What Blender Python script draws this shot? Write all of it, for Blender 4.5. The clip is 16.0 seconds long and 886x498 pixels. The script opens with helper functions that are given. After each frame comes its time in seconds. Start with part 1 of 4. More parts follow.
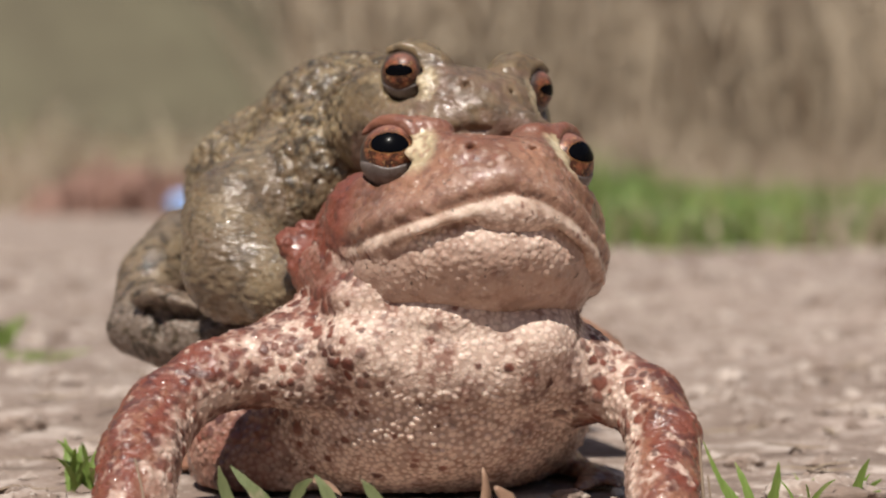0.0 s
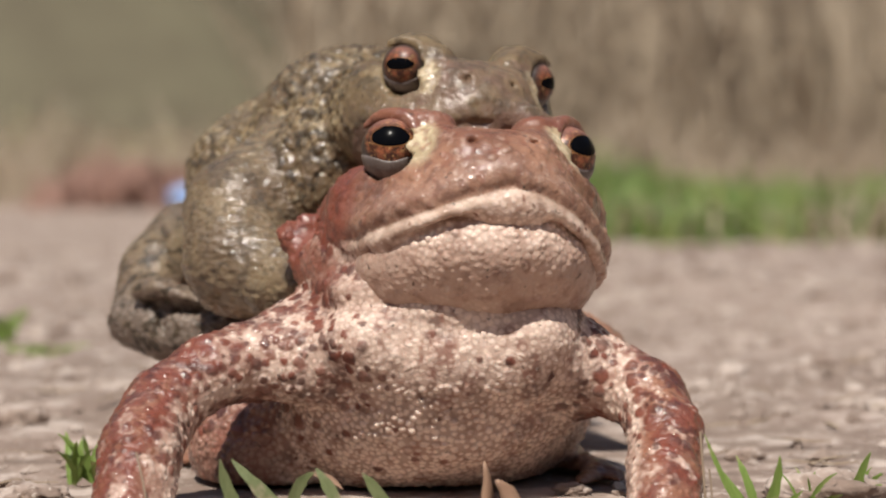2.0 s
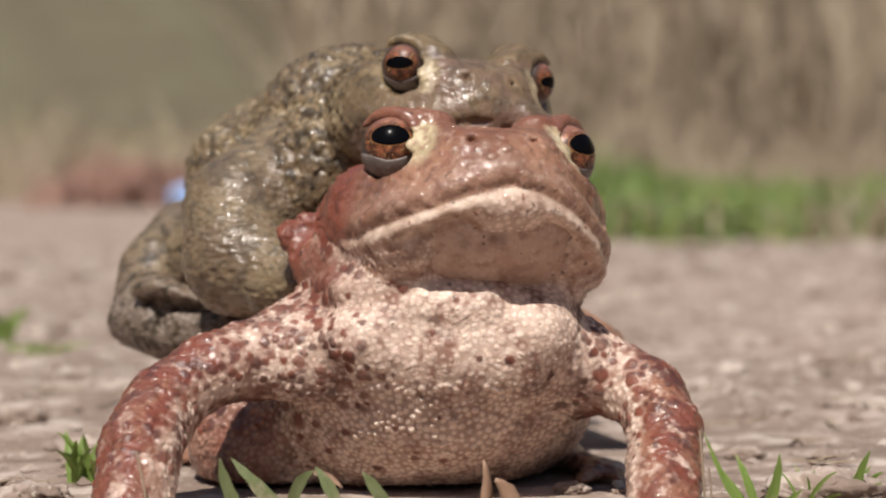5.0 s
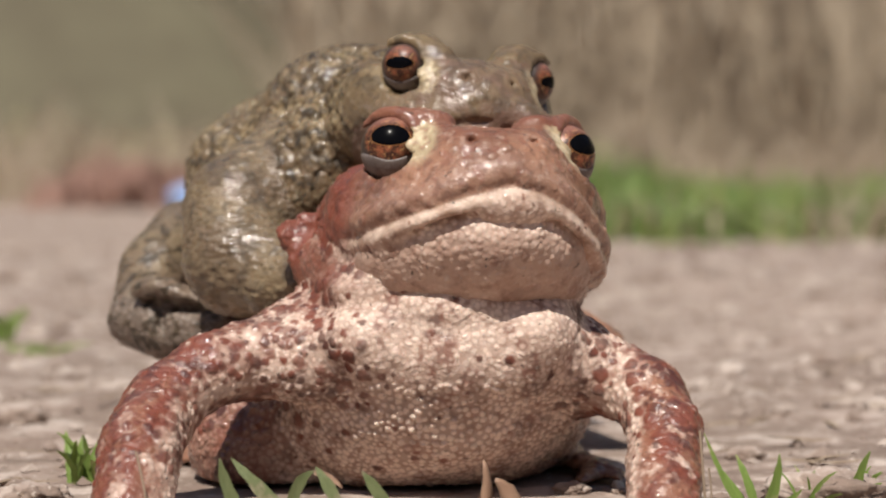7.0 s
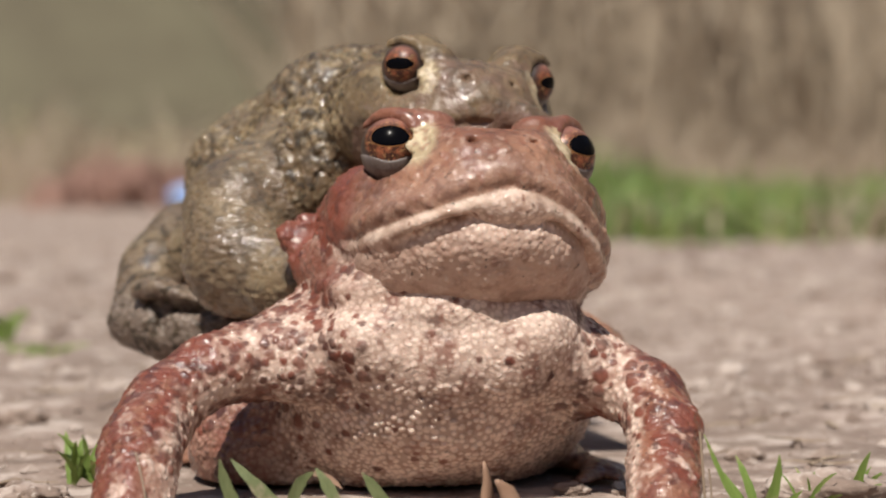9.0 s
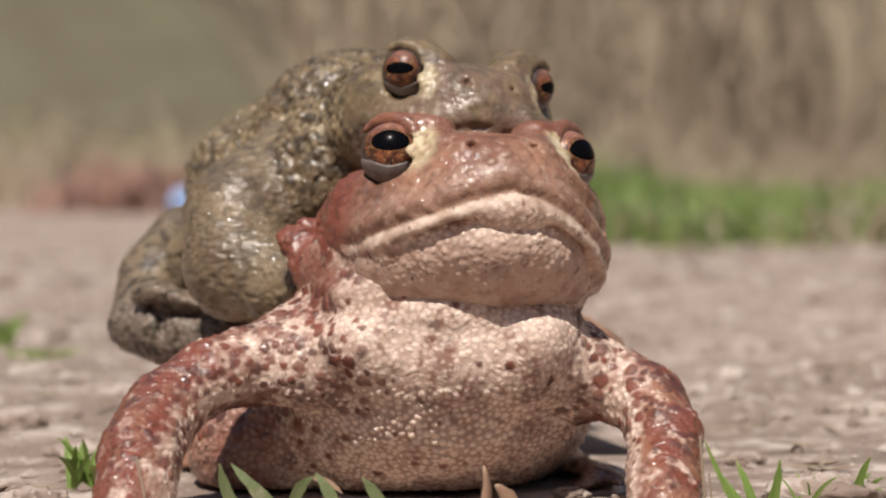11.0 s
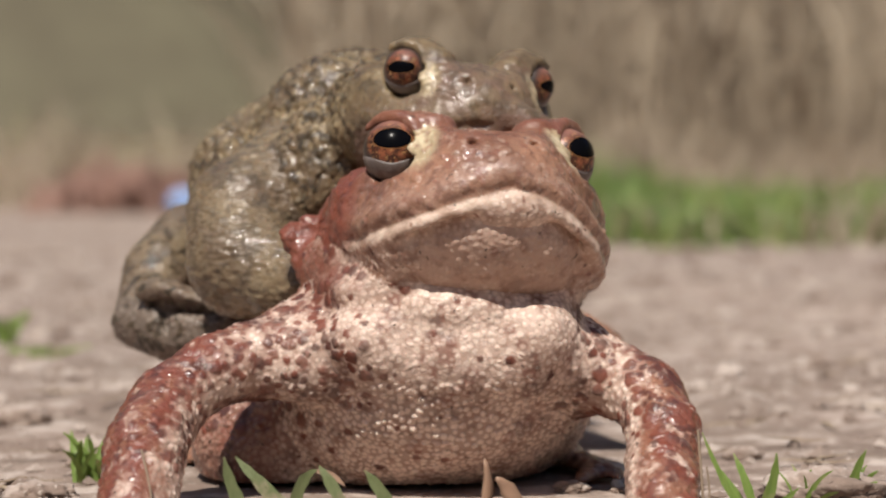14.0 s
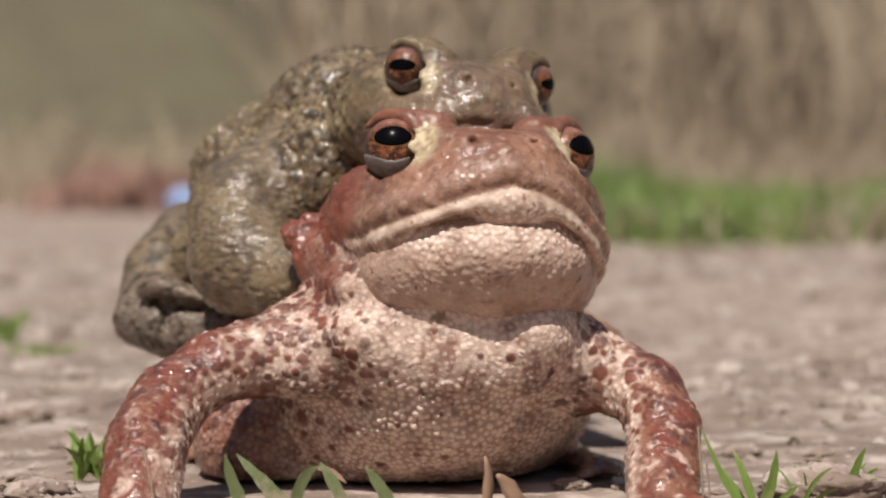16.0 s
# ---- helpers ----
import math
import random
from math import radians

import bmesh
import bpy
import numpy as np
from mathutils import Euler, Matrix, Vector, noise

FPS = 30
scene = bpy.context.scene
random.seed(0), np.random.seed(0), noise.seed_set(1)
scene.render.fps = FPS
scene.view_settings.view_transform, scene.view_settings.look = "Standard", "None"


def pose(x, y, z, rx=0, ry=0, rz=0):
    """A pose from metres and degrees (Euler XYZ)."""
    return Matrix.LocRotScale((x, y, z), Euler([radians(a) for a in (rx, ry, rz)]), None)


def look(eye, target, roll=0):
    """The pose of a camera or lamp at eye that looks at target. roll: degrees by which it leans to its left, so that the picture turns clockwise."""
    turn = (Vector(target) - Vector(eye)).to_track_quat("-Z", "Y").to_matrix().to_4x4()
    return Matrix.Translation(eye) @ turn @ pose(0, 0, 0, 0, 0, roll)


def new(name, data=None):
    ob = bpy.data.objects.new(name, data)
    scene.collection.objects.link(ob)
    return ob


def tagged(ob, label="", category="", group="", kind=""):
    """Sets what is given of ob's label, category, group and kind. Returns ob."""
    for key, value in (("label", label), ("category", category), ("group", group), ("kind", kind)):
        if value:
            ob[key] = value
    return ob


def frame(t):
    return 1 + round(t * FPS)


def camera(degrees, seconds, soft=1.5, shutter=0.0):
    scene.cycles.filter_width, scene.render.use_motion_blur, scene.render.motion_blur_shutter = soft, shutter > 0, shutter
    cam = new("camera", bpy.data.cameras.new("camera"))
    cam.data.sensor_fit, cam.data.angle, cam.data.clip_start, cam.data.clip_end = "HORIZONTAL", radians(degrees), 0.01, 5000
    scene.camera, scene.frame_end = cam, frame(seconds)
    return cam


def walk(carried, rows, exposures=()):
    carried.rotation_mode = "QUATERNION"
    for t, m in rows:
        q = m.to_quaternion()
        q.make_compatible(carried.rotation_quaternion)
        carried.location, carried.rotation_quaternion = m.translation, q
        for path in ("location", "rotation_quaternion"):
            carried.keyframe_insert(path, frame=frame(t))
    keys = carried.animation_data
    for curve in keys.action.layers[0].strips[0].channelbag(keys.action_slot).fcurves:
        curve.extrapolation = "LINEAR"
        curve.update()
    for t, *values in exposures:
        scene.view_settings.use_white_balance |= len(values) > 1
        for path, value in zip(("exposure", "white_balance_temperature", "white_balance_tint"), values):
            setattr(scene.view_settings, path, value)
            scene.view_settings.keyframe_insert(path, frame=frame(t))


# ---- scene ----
cam = camera(24, 16.0, soft=2.2)
cam.data.dof.use_dof = True
cam.data.dof.focus_distance = 0.290
cam.data.dof.aperture_fstop = 23
walk(cam, [
    (0.0, pose(-0.00009, -0.28528, 0.04606, 88.183, 0, -0.041)),
    (0.5, pose(-0.00008, -0.28525, 0.04603, 88.164, 0, -0.039)),
    (1.0, pose(0.00011, -0.28532, 0.04604, 88.088, 0, 0.005)),
    (1.5, pose(0.00000, -0.28510, 0.04592, 88.068, 0, 0.000)),
    (2.0, pose(-0.00004, -0.28508, 0.04597, 88.021, 0, 0.003)),
    (2.5, pose(-0.00003, -0.28488, 0.04585, 87.954, 0, -0.001)),
    (3.0, pose(0.00000, -0.28507, 0.04591, 88.002, 0, 0.000)),
    (3.5, pose(-0.00001, -0.28516, 0.04583, 87.981, 0, 0.000)),
    (4.0, pose(0.00000, -0.28524, 0.04586, 87.976, 0, 0.002)),
    (6.5, pose(0.00000, -0.28505, 0.04605, 88.015, 0, 0.000)),
    (7.0, pose(0.00000, -0.28510, 0.04587, 88.008, 0, 0.001)),
    (7.5, pose(-0.00001, -0.28499, 0.04592, 88.005, 0, -0.002)),
    (8.0, pose(0.00000, -0.28500, 0.04600, 88.000, 0, 0.000)),
    (8.5, pose(-0.00011, -0.28498, 0.04610, 88.088, 0, -0.021)),
    (9.0, pose(-0.00001, -0.28505, 0.04603, 88.002, 0, -0.002)),
    (11.5, pose(0.00000, -0.28513, 0.04605, 88.136, 0, 0.001)),
    (12.0, pose(0.00001, -0.28536, 0.04596, 88.124, 0, 0.001)),
    (12.5, pose(0.00002, -0.28489, 0.04598, 88.091, 0, 0.002)),
    (13.0, pose(0.00002, -0.28518, 0.04600, 88.142, 0, 0.004)),
    (13.5, pose(0.00001, -0.28541, 0.04589, 88.101, 0, 0.001)),
    (14.0, pose(-0.00044, -0.28885, 0.04556, 88.140, 0, -0.049)),
    (14.5, pose(-0.00060, -0.28953, 0.04532, 88.118, 0, -0.068)),
    (15.0, pose(-0.00060, -0.28950, 0.04545, 88.130, 0, -0.066)),
    (15.5, pose(-0.00060, -0.28946, 0.04532, 88.118, 0, -0.068)),
    (16.0, pose(-0.00053, -0.28954, 0.04530, 88.128, 0, -0.051))
], exposures=((0.0, -0.03), (13.7, -0.03), (14.3, -0.1), (16.0, -0.1)))

# ---- world and sun ----
SUN_UP, SUN_SIDE = radians(61), radians(-15)      # height; turn from straight behind the camera
world = bpy.data.worlds.new("sky")
scene.world = world
world.use_nodes = True
sky = world.node_tree.nodes.new("ShaderNodeTexSky")
sky.sky_type = "NISHITA"
sky.sun_disc = False
sky.sun_elevation = SUN_UP
sky.sun_rotation = radians(180) - SUN_SIDE
world.node_tree.links.new(sky.outputs[0], world.node_tree.nodes["Background"].inputs[0])
world.node_tree.nodes["Background"].inputs[1].default_value = 0.065
lamp = bpy.data.lights.new("sun", "SUN")
lamp.energy, lamp.angle, lamp.color = 5.0, radians(0.53), (1.0, 0.94, 0.85)
sun = new("sun", lamp)
sun.matrix_world = look((math.sin(SUN_SIDE) * math.cos(SUN_UP) * 9, -math.cos(SUN_SIDE) * math.cos(SUN_UP) * 9, math.sin(SUN_UP) * 9), (0, 0, 0))


# ---- materials ----
class Nodes:
    """Short names for the nodes of one material."""

    def __init__(self, name):
        self.mat = bpy.data.materials.new(name)
        self.mat.use_nodes = True
        self.tree = self.mat.node_tree
        self.bsdf = self.tree.nodes["Principled BSDF"]
        self.obj = None

    def node(self, kind, **inputs):
        n = self.tree.nodes.new("ShaderNode" + kind)
        for key, value in inputs.items():
            self.put(n.inputs[key.replace("_", " ")], value)
        return n

    def put(self, socket, value):
        if isinstance(value, bpy.types.NodeSocket):
            self.tree.links.new(value, socket)
        else:
            socket.default_value = (*value, 1) if isinstance(value, tuple) and len(value) == 3 and socket.type == "RGBA" else value

    def coords(self):
        if not self.obj:
            self.obj = self.node("TexCoord").outputs["Object"]
        return self.obj

    def noise(self, scale, detail=4.0, rough=0.55):
        return self.node("TexNoise", Vector=self.coords(), Scale=scale, Detail=detail, Roughness=rough).outputs["Fac"]

    def cells(self, scale):
        return self.node("TexVoronoi", Vector=self.coords(), Scale=scale).outputs["Distance"]

    def attr(self, name):
        n = self.node("Attribute")
        n.attribute_name = name
        return n.outputs["Fac"]

    def ramp(self, fac, lo, hi, a=0.0, b=1.0):
        n = self.node("MapRange", Value=fac, From_Min=lo, From_Max=hi, To_Min=a, To_Max=b)
        n.interpolation_type = "SMOOTHSTEP"
        return n.outputs["Result"]

    def mul(self, a, b):
        n = self.tree.nodes.new("ShaderNodeMath")
        n.operation = "MULTIPLY"
        self.put(n.inputs[0], a)
        self.put(n.inputs[1], b)
        return n.outputs[0]

    def mix(self, fac, a, b):
        n = self.tree.nodes.new("ShaderNodeMix")
        n.data_type = "RGBA"
        self.put(n.inputs[0], fac)
        self.put(n.inputs[6], a)
        self.put(n.inputs[7], b)
        return n.outputs[2]

    def bump(self, height, strength, dist, under=None):
        n = self.node("Bump", Height=height, Strength=strength, Distance=dist)
        if under:
            self.put(n.inputs["Normal"], under)
        return n.outputs[0]

    def done(self, colour, rough=0.5, normal=None, **more):
        self.put(self.bsdf.inputs["Base Color"], colour)
        self.put(self.bsdf.inputs["Roughness"], rough)
        if normal:
            self.put(self.bsdf.inputs["Normal"], normal)
        for key, value in more.items():
            self.put(self.bsdf.inputs[key.replace("_", " ")], value)
        return self.mat


def toad_skin(name, skin, skin_dark, warm, pale, pale_dark, spot, spot_dark, gloss):
    """Wet warty skin; the colour fields lie on the mesh: pale belly, rusty warts, red glands, cream by the eye."""
    m = Nodes(name)
    big, mid, fine = m.noise(90, 3), m.noise(420, 4), m.noise(1500, 3)
    back = m.mix(m.ramp(big, 0.35, 0.65), skin, skin_dark)
    back = m.mix(m.mul(m.ramp(mid, 0.5, 0.66), 0.5), back, spot_dark)
    back = m.mix(m.mul(m.ramp(m.noise(650, 3), 0.55, 0.72), 0.22), back, pale)
    back = m.mix(m.attr("warm"), back, warm)
    belly = m.mix(m.ramp(mid, 0.44, 0.74), pale, pale_dark)
    belly = m.mix(m.mul(m.ramp(m.noise(170, 3), 0.52, 0.7), 0.6), belly, pale_dark)
    # belly paler on the beads, darker in the gaps between them
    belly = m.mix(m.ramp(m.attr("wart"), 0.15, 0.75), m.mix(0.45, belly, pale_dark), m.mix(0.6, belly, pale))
    col = m.mix(m.attr("pale"), back, belly)
    blotch = m.mix(m.ramp(m.noise(300, 3), 0.4, 0.62), spot, spot_dark)
    col = m.mix(m.attr("rust"), col, blotch)
    col = m.mix(m.attr("cream"), col, m.mix(m.ramp(mid, 0.4, 0.6), (0.68, 0.57, 0.38), (0.46, 0.36, 0.22)))
    speck = m.ramp(m.noise(700, 2), 0.69, 0.74)
    col = m.mix(m.mul(speck, 0.7), col, (0.06, 0.04, 0.03))
    n1 = m.bump(m.cells(1900), 0.12, 0.0003)
    n2 = m.bump(m.noise(2600, 2), 0.25, 0.0002, m.bump(fine, 0.3, 0.0004, n1))
    rough = m.ramp(mid, 0.3, 0.7, gloss, gloss + 0.25)
    rough = m.node("MapRange", Value=m.attr("pale"), To_Min=rough, To_Max=0.5).outputs["Result"]
    wet = m.mul(m.ramp(m.noise(240, 3), 0.36, 0.58, 0.3, 0.95), m.ramp(m.attr("pale"), 0.3, 0.9, 1.0, 0.2))
    film = m.bump(m.noise(900, 3), 0.5, 0.0006, n2)
    return m.done(col, rough, n2, Subsurface_Weight=0.06, Subsurface_Radius=(0.002, 0.0008, 0.0005), Specular_IOR_Level=0.3, Coat_Weight=wet, Coat_Roughness=0.13, Coat_Normal=film)


FEMALE_SKIN = toad_skin("rusty_toad_skin", (0.35, 0.18, 0.112), (0.215, 0.1, 0.062), (0.2, 0.056, 0.034), (0.8, 0.63, 0.53), (0.4, 0.255, 0.195),
                        (0.2, 0.06, 0.038), (0.085, 0.03, 0.024), 0.4)
MALE_SKIN = toad_skin("olive_toad_skin", (0.25, 0.182, 0.1), (0.15, 0.1, 0.056), (0.19, 0.115, 0.085), (0.235, 0.185, 0.15), (0.12, 0.09, 0.074),
                      (0.075, 0.052, 0.03), (0.035, 0.026, 0.018), 0.4)


def plain(name, colour, dark, scale, rough=0.6, bump=0.3, dist=0.001, **more):
    m = Nodes(name)
    a, b = m.noise(scale, 4), m.noise(scale * 6, 4)
    col = m.mix(m.ramp(a, 0.35, 0.65), colour, dark)
    col = m.mix(m.mul(m.ramp(b, 0.45, 0.7), 0.5), col, dark)
    return m.done(col, rough, m.bump(b, bump, dist), **more)


def blade_material(name, a, b, dry, rough=0.5):
    """Grass: streaks along the blade and dry patches."""
    m = Nodes(name)
    col = m.mix(m.node("NewGeometry").outputs["Random Per Island"], a, b)
    streak = m.node("TexNoise", Vector=m.node("Mapping", Vector=m.coords(), Scale=(9.0, 9.0, 1.0)).outputs[0], Scale=320, Detail=3).outputs["Fac"]
    col = m.mix(m.mul(m.ramp(streak, 0.42, 0.62), 0.55), col, b)
    col = m.mix(m.ramp(m.noise(260, 3), 0.52, 0.7), col, dry)
    m.done(col, rough, m.bump(streak, 0.3, 0.0002))
    thin = m.node("BsdfTranslucent", Color=col)
    both = m.node("MixShader", Fac=0.4)
    m.tree.links.new(m.bsdf.outputs[0], both.inputs[1])
    m.tree.links.new(thin.outputs[0], both.inputs[2])
    m.tree.links.new(both.outputs[0], m.tree.nodes["Material Output"].inputs[0])
    return m.mat


def island(name, a, b, rough=0.6, **more):
    """Colour differs from piece to piece of a joined mesh."""
    m = Nodes(name)
    col = m.mix(m.node("NewGeometry").outputs["Random Per Island"], a, b)
    col = m.mix(m.mul(m.ramp(m.noise(60, 3), 0.4, 0.7), 0.5), col, b)
    return m.done(col, rough, None, **more)


def iris_material():
    m = Nodes("copper_iris")
    split = m.node("SeparateXYZ", Vector=m.coords())
    ring = m.node("TexNoise", Vector=m.coords(), Scale=1100, Detail=5, Roughness=0.7).outputs["Fac"]
    col = m.mix(m.ramp(ring, 0.34, 0.56), (0.34, 0.115, 0.055), (0.05, 0.018, 0.012))
    col = m.mix(m.mul(m.ramp(m.noise(2200, 2), 0.58, 0.66), 0.7), col, (0.6, 0.33, 0.14))
    # pink sheen of the sky painted into the upper iris
    col = m.mix(m.ramp(split.outputs["Z"], 0.0008, 0.003, 0, 0.5), col, (0.46, 0.22, 0.18))
    col = m.mix(m.ramp(split.outputs["X"], 0.002, 0.003, 1, 0), col, (0.05, 0.035, 0.03))
    return m.done(col, 0.4, None, Metallic=0.1, Specular_IOR_Level=0.3, Coat_Weight=0.15, Coat_Roughness=0.3)


IRIS = iris_material()
PUPIL = Nodes("pupil_black").done((0.003, 0.003, 0.004), 0.2, None, Specular_IOR_Level=0.06)
GOLD = Nodes("gold_rim").done((0.34, 0.15, 0.05), 0.35, None, Metallic=0.2, Coat_Weight=0.5)
LID = plain("grey_lid", (0.17, 0.14, 0.13), (0.1, 0.075, 0.066), 420, 0.36, 0.3, 0.0004)


def ground_material():
    m = Nodes("trodden_earth")
    big, mid, fine, grit = m.noise(2.5, 4), m.noise(28, 5), m.noise(160, 5), m.noise(700, 3)
    patch = m.noise(75, 4, 0.65)
    col = m.mix(m.ramp(mid, 0.38, 0.62), (0.41, 0.322, 0.275), (0.235, 0.175, 0.14))
    col = m.mix(m.mul(m.ramp(patch, 0.47, 0.58), 0.85), col, (0.21, 0.15, 0.12))
    col = m.mix(m.mul(m.ramp(patch, 0.48, 0.38), 0.8), col, (0.58, 0.49, 0.435))
    col = m.mix(m.mul(m.ramp(big, 0.42, 0.62), 0.45), col, (0.4, 0.3, 0.245))
    col = m.mix(m.mul(m.ramp(fine, 0.5, 0.68), 0.6), col, (0.19, 0.14, 0.11))
    col = m.mix(m.mul(m.ramp(grit, 0.6, 0.68), 0.6), col, (0.58, 0.5, 0.44))
    n = m.bump(fine, 0.5, 0.002, m.bump(mid, 0.5, 0.006))
    return m.done(col, 0.9, m.bump(grit, 0.4, 0.0008, n))


EARTH = ground_material()
PEBBLE = plain("white_pebble", (0.8, 0.77, 0.72), (0.66, 0.62, 0.56), 500, 0.5, 0.3, 0.0003)
STONE = island("grit", (0.56, 0.475, 0.42), (0.25, 0.185, 0.15), 0.9)
BLADE = blade_material("green_blade", (0.38, 0.5, 0.13), (0.22, 0.33, 0.075), (0.47, 0.45, 0.22))
WILTED = blade_material("wilted_blade", (0.34, 0.37, 0.19), (0.2, 0.24, 0.1), (0.5, 0.42, 0.29))
STRAW = island("dry_straw", (0.38, 0.29, 0.2), (0.22, 0.155, 0.11), 0.7)
DEAD_LEAF = island("dead_leaf", (0.42, 0.27, 0.19), (0.28, 0.16, 0.1), 0.6)
VERGE = island("verge_grass", (0.36, 0.37, 0.13), (0.12, 0.25, 0.06), 0.55)
RED_LITTER = island("red_leaves", (0.38, 0.225, 0.175), (0.28, 0.16, 0.125), 0.7)
TAN_STALK = island("dry_stalks", (0.44, 0.36, 0.27), (0.38, 0.305, 0.22), 0.75)
OLIVE_STALK = island("mossy_stalks", (0.52, 0.47, 0.28), (0.38, 0.34, 0.2), 0.75)
BARK = plain("bark", (0.5, 0.42, 0.33), (0.34, 0.27, 0.2), 14, 0.85, 0.6, 0.01)
BARK_DARK = plain("dark_bark", (0.34, 0.275, 0.2), (0.25, 0.2, 0.145), 14, 0.85, 0.6, 0.01)
MOSS = plain("mossy_slope", (0.138, 0.122, 0.076), (0.105, 0.089, 0.056), 1.3, 0.9, 0.3, 0.02)
WOOD_FAR = plain("far_wood", (0.4, 0.345, 0.255), (0.34, 0.295, 0.205), 0.7, 0.9, 0.0, 0.01)
BLUE = plain("blue_plastic", (0.3, 0.47, 0.85), (0.4, 0.56, 0.88), 40, 0.35, 0.2, 0.002)


# ---- helpers for meshes ----
def mesh_of(name, verts, faces, material, smooth=False):
    me = bpy.data.meshes.new(name)
    me.from_pydata(verts, [], faces)
    me.materials.append(material)
    if smooth:
        me.shade_smooth()
    me.update()
    return me


def part(name, bm, material, parent, label="", smooth=True):
    """Links a bmesh, or a mesh, as one object under a thing or part."""
    if isinstance(bm, bmesh.types.BMesh):
        me = bpy.data.meshes.new(name)
        bm.to_mesh(me)
        bm.free()
        me.materials.append(material)
        if smooth:
            me.shade_smooth()
    else:
        me = bm
    ob = new(name, me)
    ob.parent = parent
    return tagged(ob, label)


def smooth_step(lo, hi, v):
    t = np.clip((v - lo) / (hi - lo), 0, 1)
    return t * t * (3 - 2 * t)


class Clay:
    """A field of distances on a grid, in millimetres: forms are pressed together softly, then skinned with a mesh."""

    def __init__(self, lo, hi, step):
        self.lo, self.h = np.array(lo, np.float32), step
        self.n = np.ceil((np.array(hi) - self.lo) / step).astype(int) + 1
        self.f = np.full(self.n, 50.0, np.float32)
        self.label = np.zeros(self.n, np.int8)
        self.ax = [(self.lo[i] + step * np.arange(self.n[i])).astype(np.float32) for i in range(3)]

    def box(self, lo, hi, margin):
        a = np.clip(np.floor((np.array(lo) - margin - self.lo) / self.h).astype(int), 0, self.n)
        b = np.clip(np.ceil((np.array(hi) + margin - self.lo) / self.h).astype(int) + 1, 0, self.n)
        s = tuple(slice(int(i), int(j)) for i, j in zip(a, b))
        return s, np.ix_(*(self.ax[i][s[i]] for i in range(3)))

    def press(self, s, d, k, label, cut=False):
        f = self.f[s]
        if cut:
            h = np.maximum(k - np.abs(f + d), 0) / k
            self.f[s] = np.maximum(f, -d) + h * h * k * 0.25
            return
        h = np.maximum(k - np.abs(f - d), 0) / k
        lab = self.label[s]
        lab[d < f] = label
        self.f[s] = np.minimum(f, d) - h * h * k * 0.25

    def ball(self, c, r, label, k=3.0, turn=None, cut=False):
        """An ellipsoid; turn: a 3x3 matrix."""
        c, r = np.array(c, np.float32), np.array(r, np.float32)
        m = np.eye(3) if turn is None else np.array(turn)
        reach = np.sqrt(((m * r) ** 2).sum(1))
        s, (x, y, z) = self.box(c - reach, c + reach, k + 1.5)
        x, y, z = x - c[0], y - c[1], z - c[2]
        q = [m[0, i] * x + m[1, i] * y + m[2, i] * z for i in range(3)]
        k0 = np.sqrt(sum((q[i] / r[i]) ** 2 for i in range(3)))
        k1 = np.sqrt(sum((q[i] / r[i] ** 2) ** 2 for i in range(3))) + 1e-6
        self.press(s, (k0 * (k0 - 1) / k1).astype(np.float32), k, label, cut)

    def chain(self, points, radii, label, k=3.0, cut=False):
        """A bent rod with round ends whose radius changes from point to point."""
        p, r = np.array(points, np.float32), max(radii)
        s, (x, y, z) = self.box(p.min(0) - r, p.max(0) + r, k + 1.5)
        d = np.full(np.broadcast_shapes(x.shape, y.shape, z.shape), 99.0, np.float32)
        for a, b, ra, rb in zip(p[:-1], p[1:], radii[:-1], radii[1:]):
            ab = b - a
            t = np.clip(((x - a[0]) * ab[0] + (y - a[1]) * ab[1] + (z - a[2]) * ab[2]) / float(ab @ ab), 0, 1)
            e = np.sqrt((x - a[0] - t * ab[0]) ** 2 + (y - a[1] - t * ab[1]) ** 2 + (z - a[2] - t * ab[2]) ** 2) - (ra + (rb - ra) * t)
            h = np.maximum(0.8 - np.abs(d - e), 0) / 0.8
            d = np.minimum(d, e) - h * h * 0.2
        self.press(s, d, k, label, cut)

    def limb(self, a, b, ra, rb, label, k=3.0):
        self.chain([a, b], [ra, rb], label, k)

    def skin(self, relax=2):
        """Points, quads, normals and labels of the surface."""
        f, n = self.f, self.n
        neg = f < 0
        count = sum(neg[i:n[0] - 1 + i, j:n[1] - 1 + j, k:n[2] - 1 + k].astype(np.int8) for i in (0, 1) for j in (0, 1) for k in (0, 1))
        cells = np.argwhere((count > 0) & (count < 8))
        index = np.full(n - 1, -1, np.int32)
        index[tuple(cells.T)] = np.arange(len(cells))
        total, hits = np.zeros((len(cells), 3)), np.zeros(len(cells))
        for axis in range(3):
            for u in (0, 1):
                for v in (0, 1):
                    off = np.insert(np.array([u, v]), axis, 0)
                    p = cells + off
                    q = p.copy()
                    q[:, axis] += 1
                    fp, fq = f[tuple(p.T)], f[tuple(q.T)]
                    on = (fp < 0) != (fq < 0)
                    t = np.where(on, fp / np.where(on, fp - fq, 1), 0)
                    spot = off + np.zeros((len(cells), 3))
                    spot[:, axis] += t
                    total += spot * on[:, None]
                    hits += on
        v = self.lo + self.h * (cells + total / hits[:, None])
        quads = []
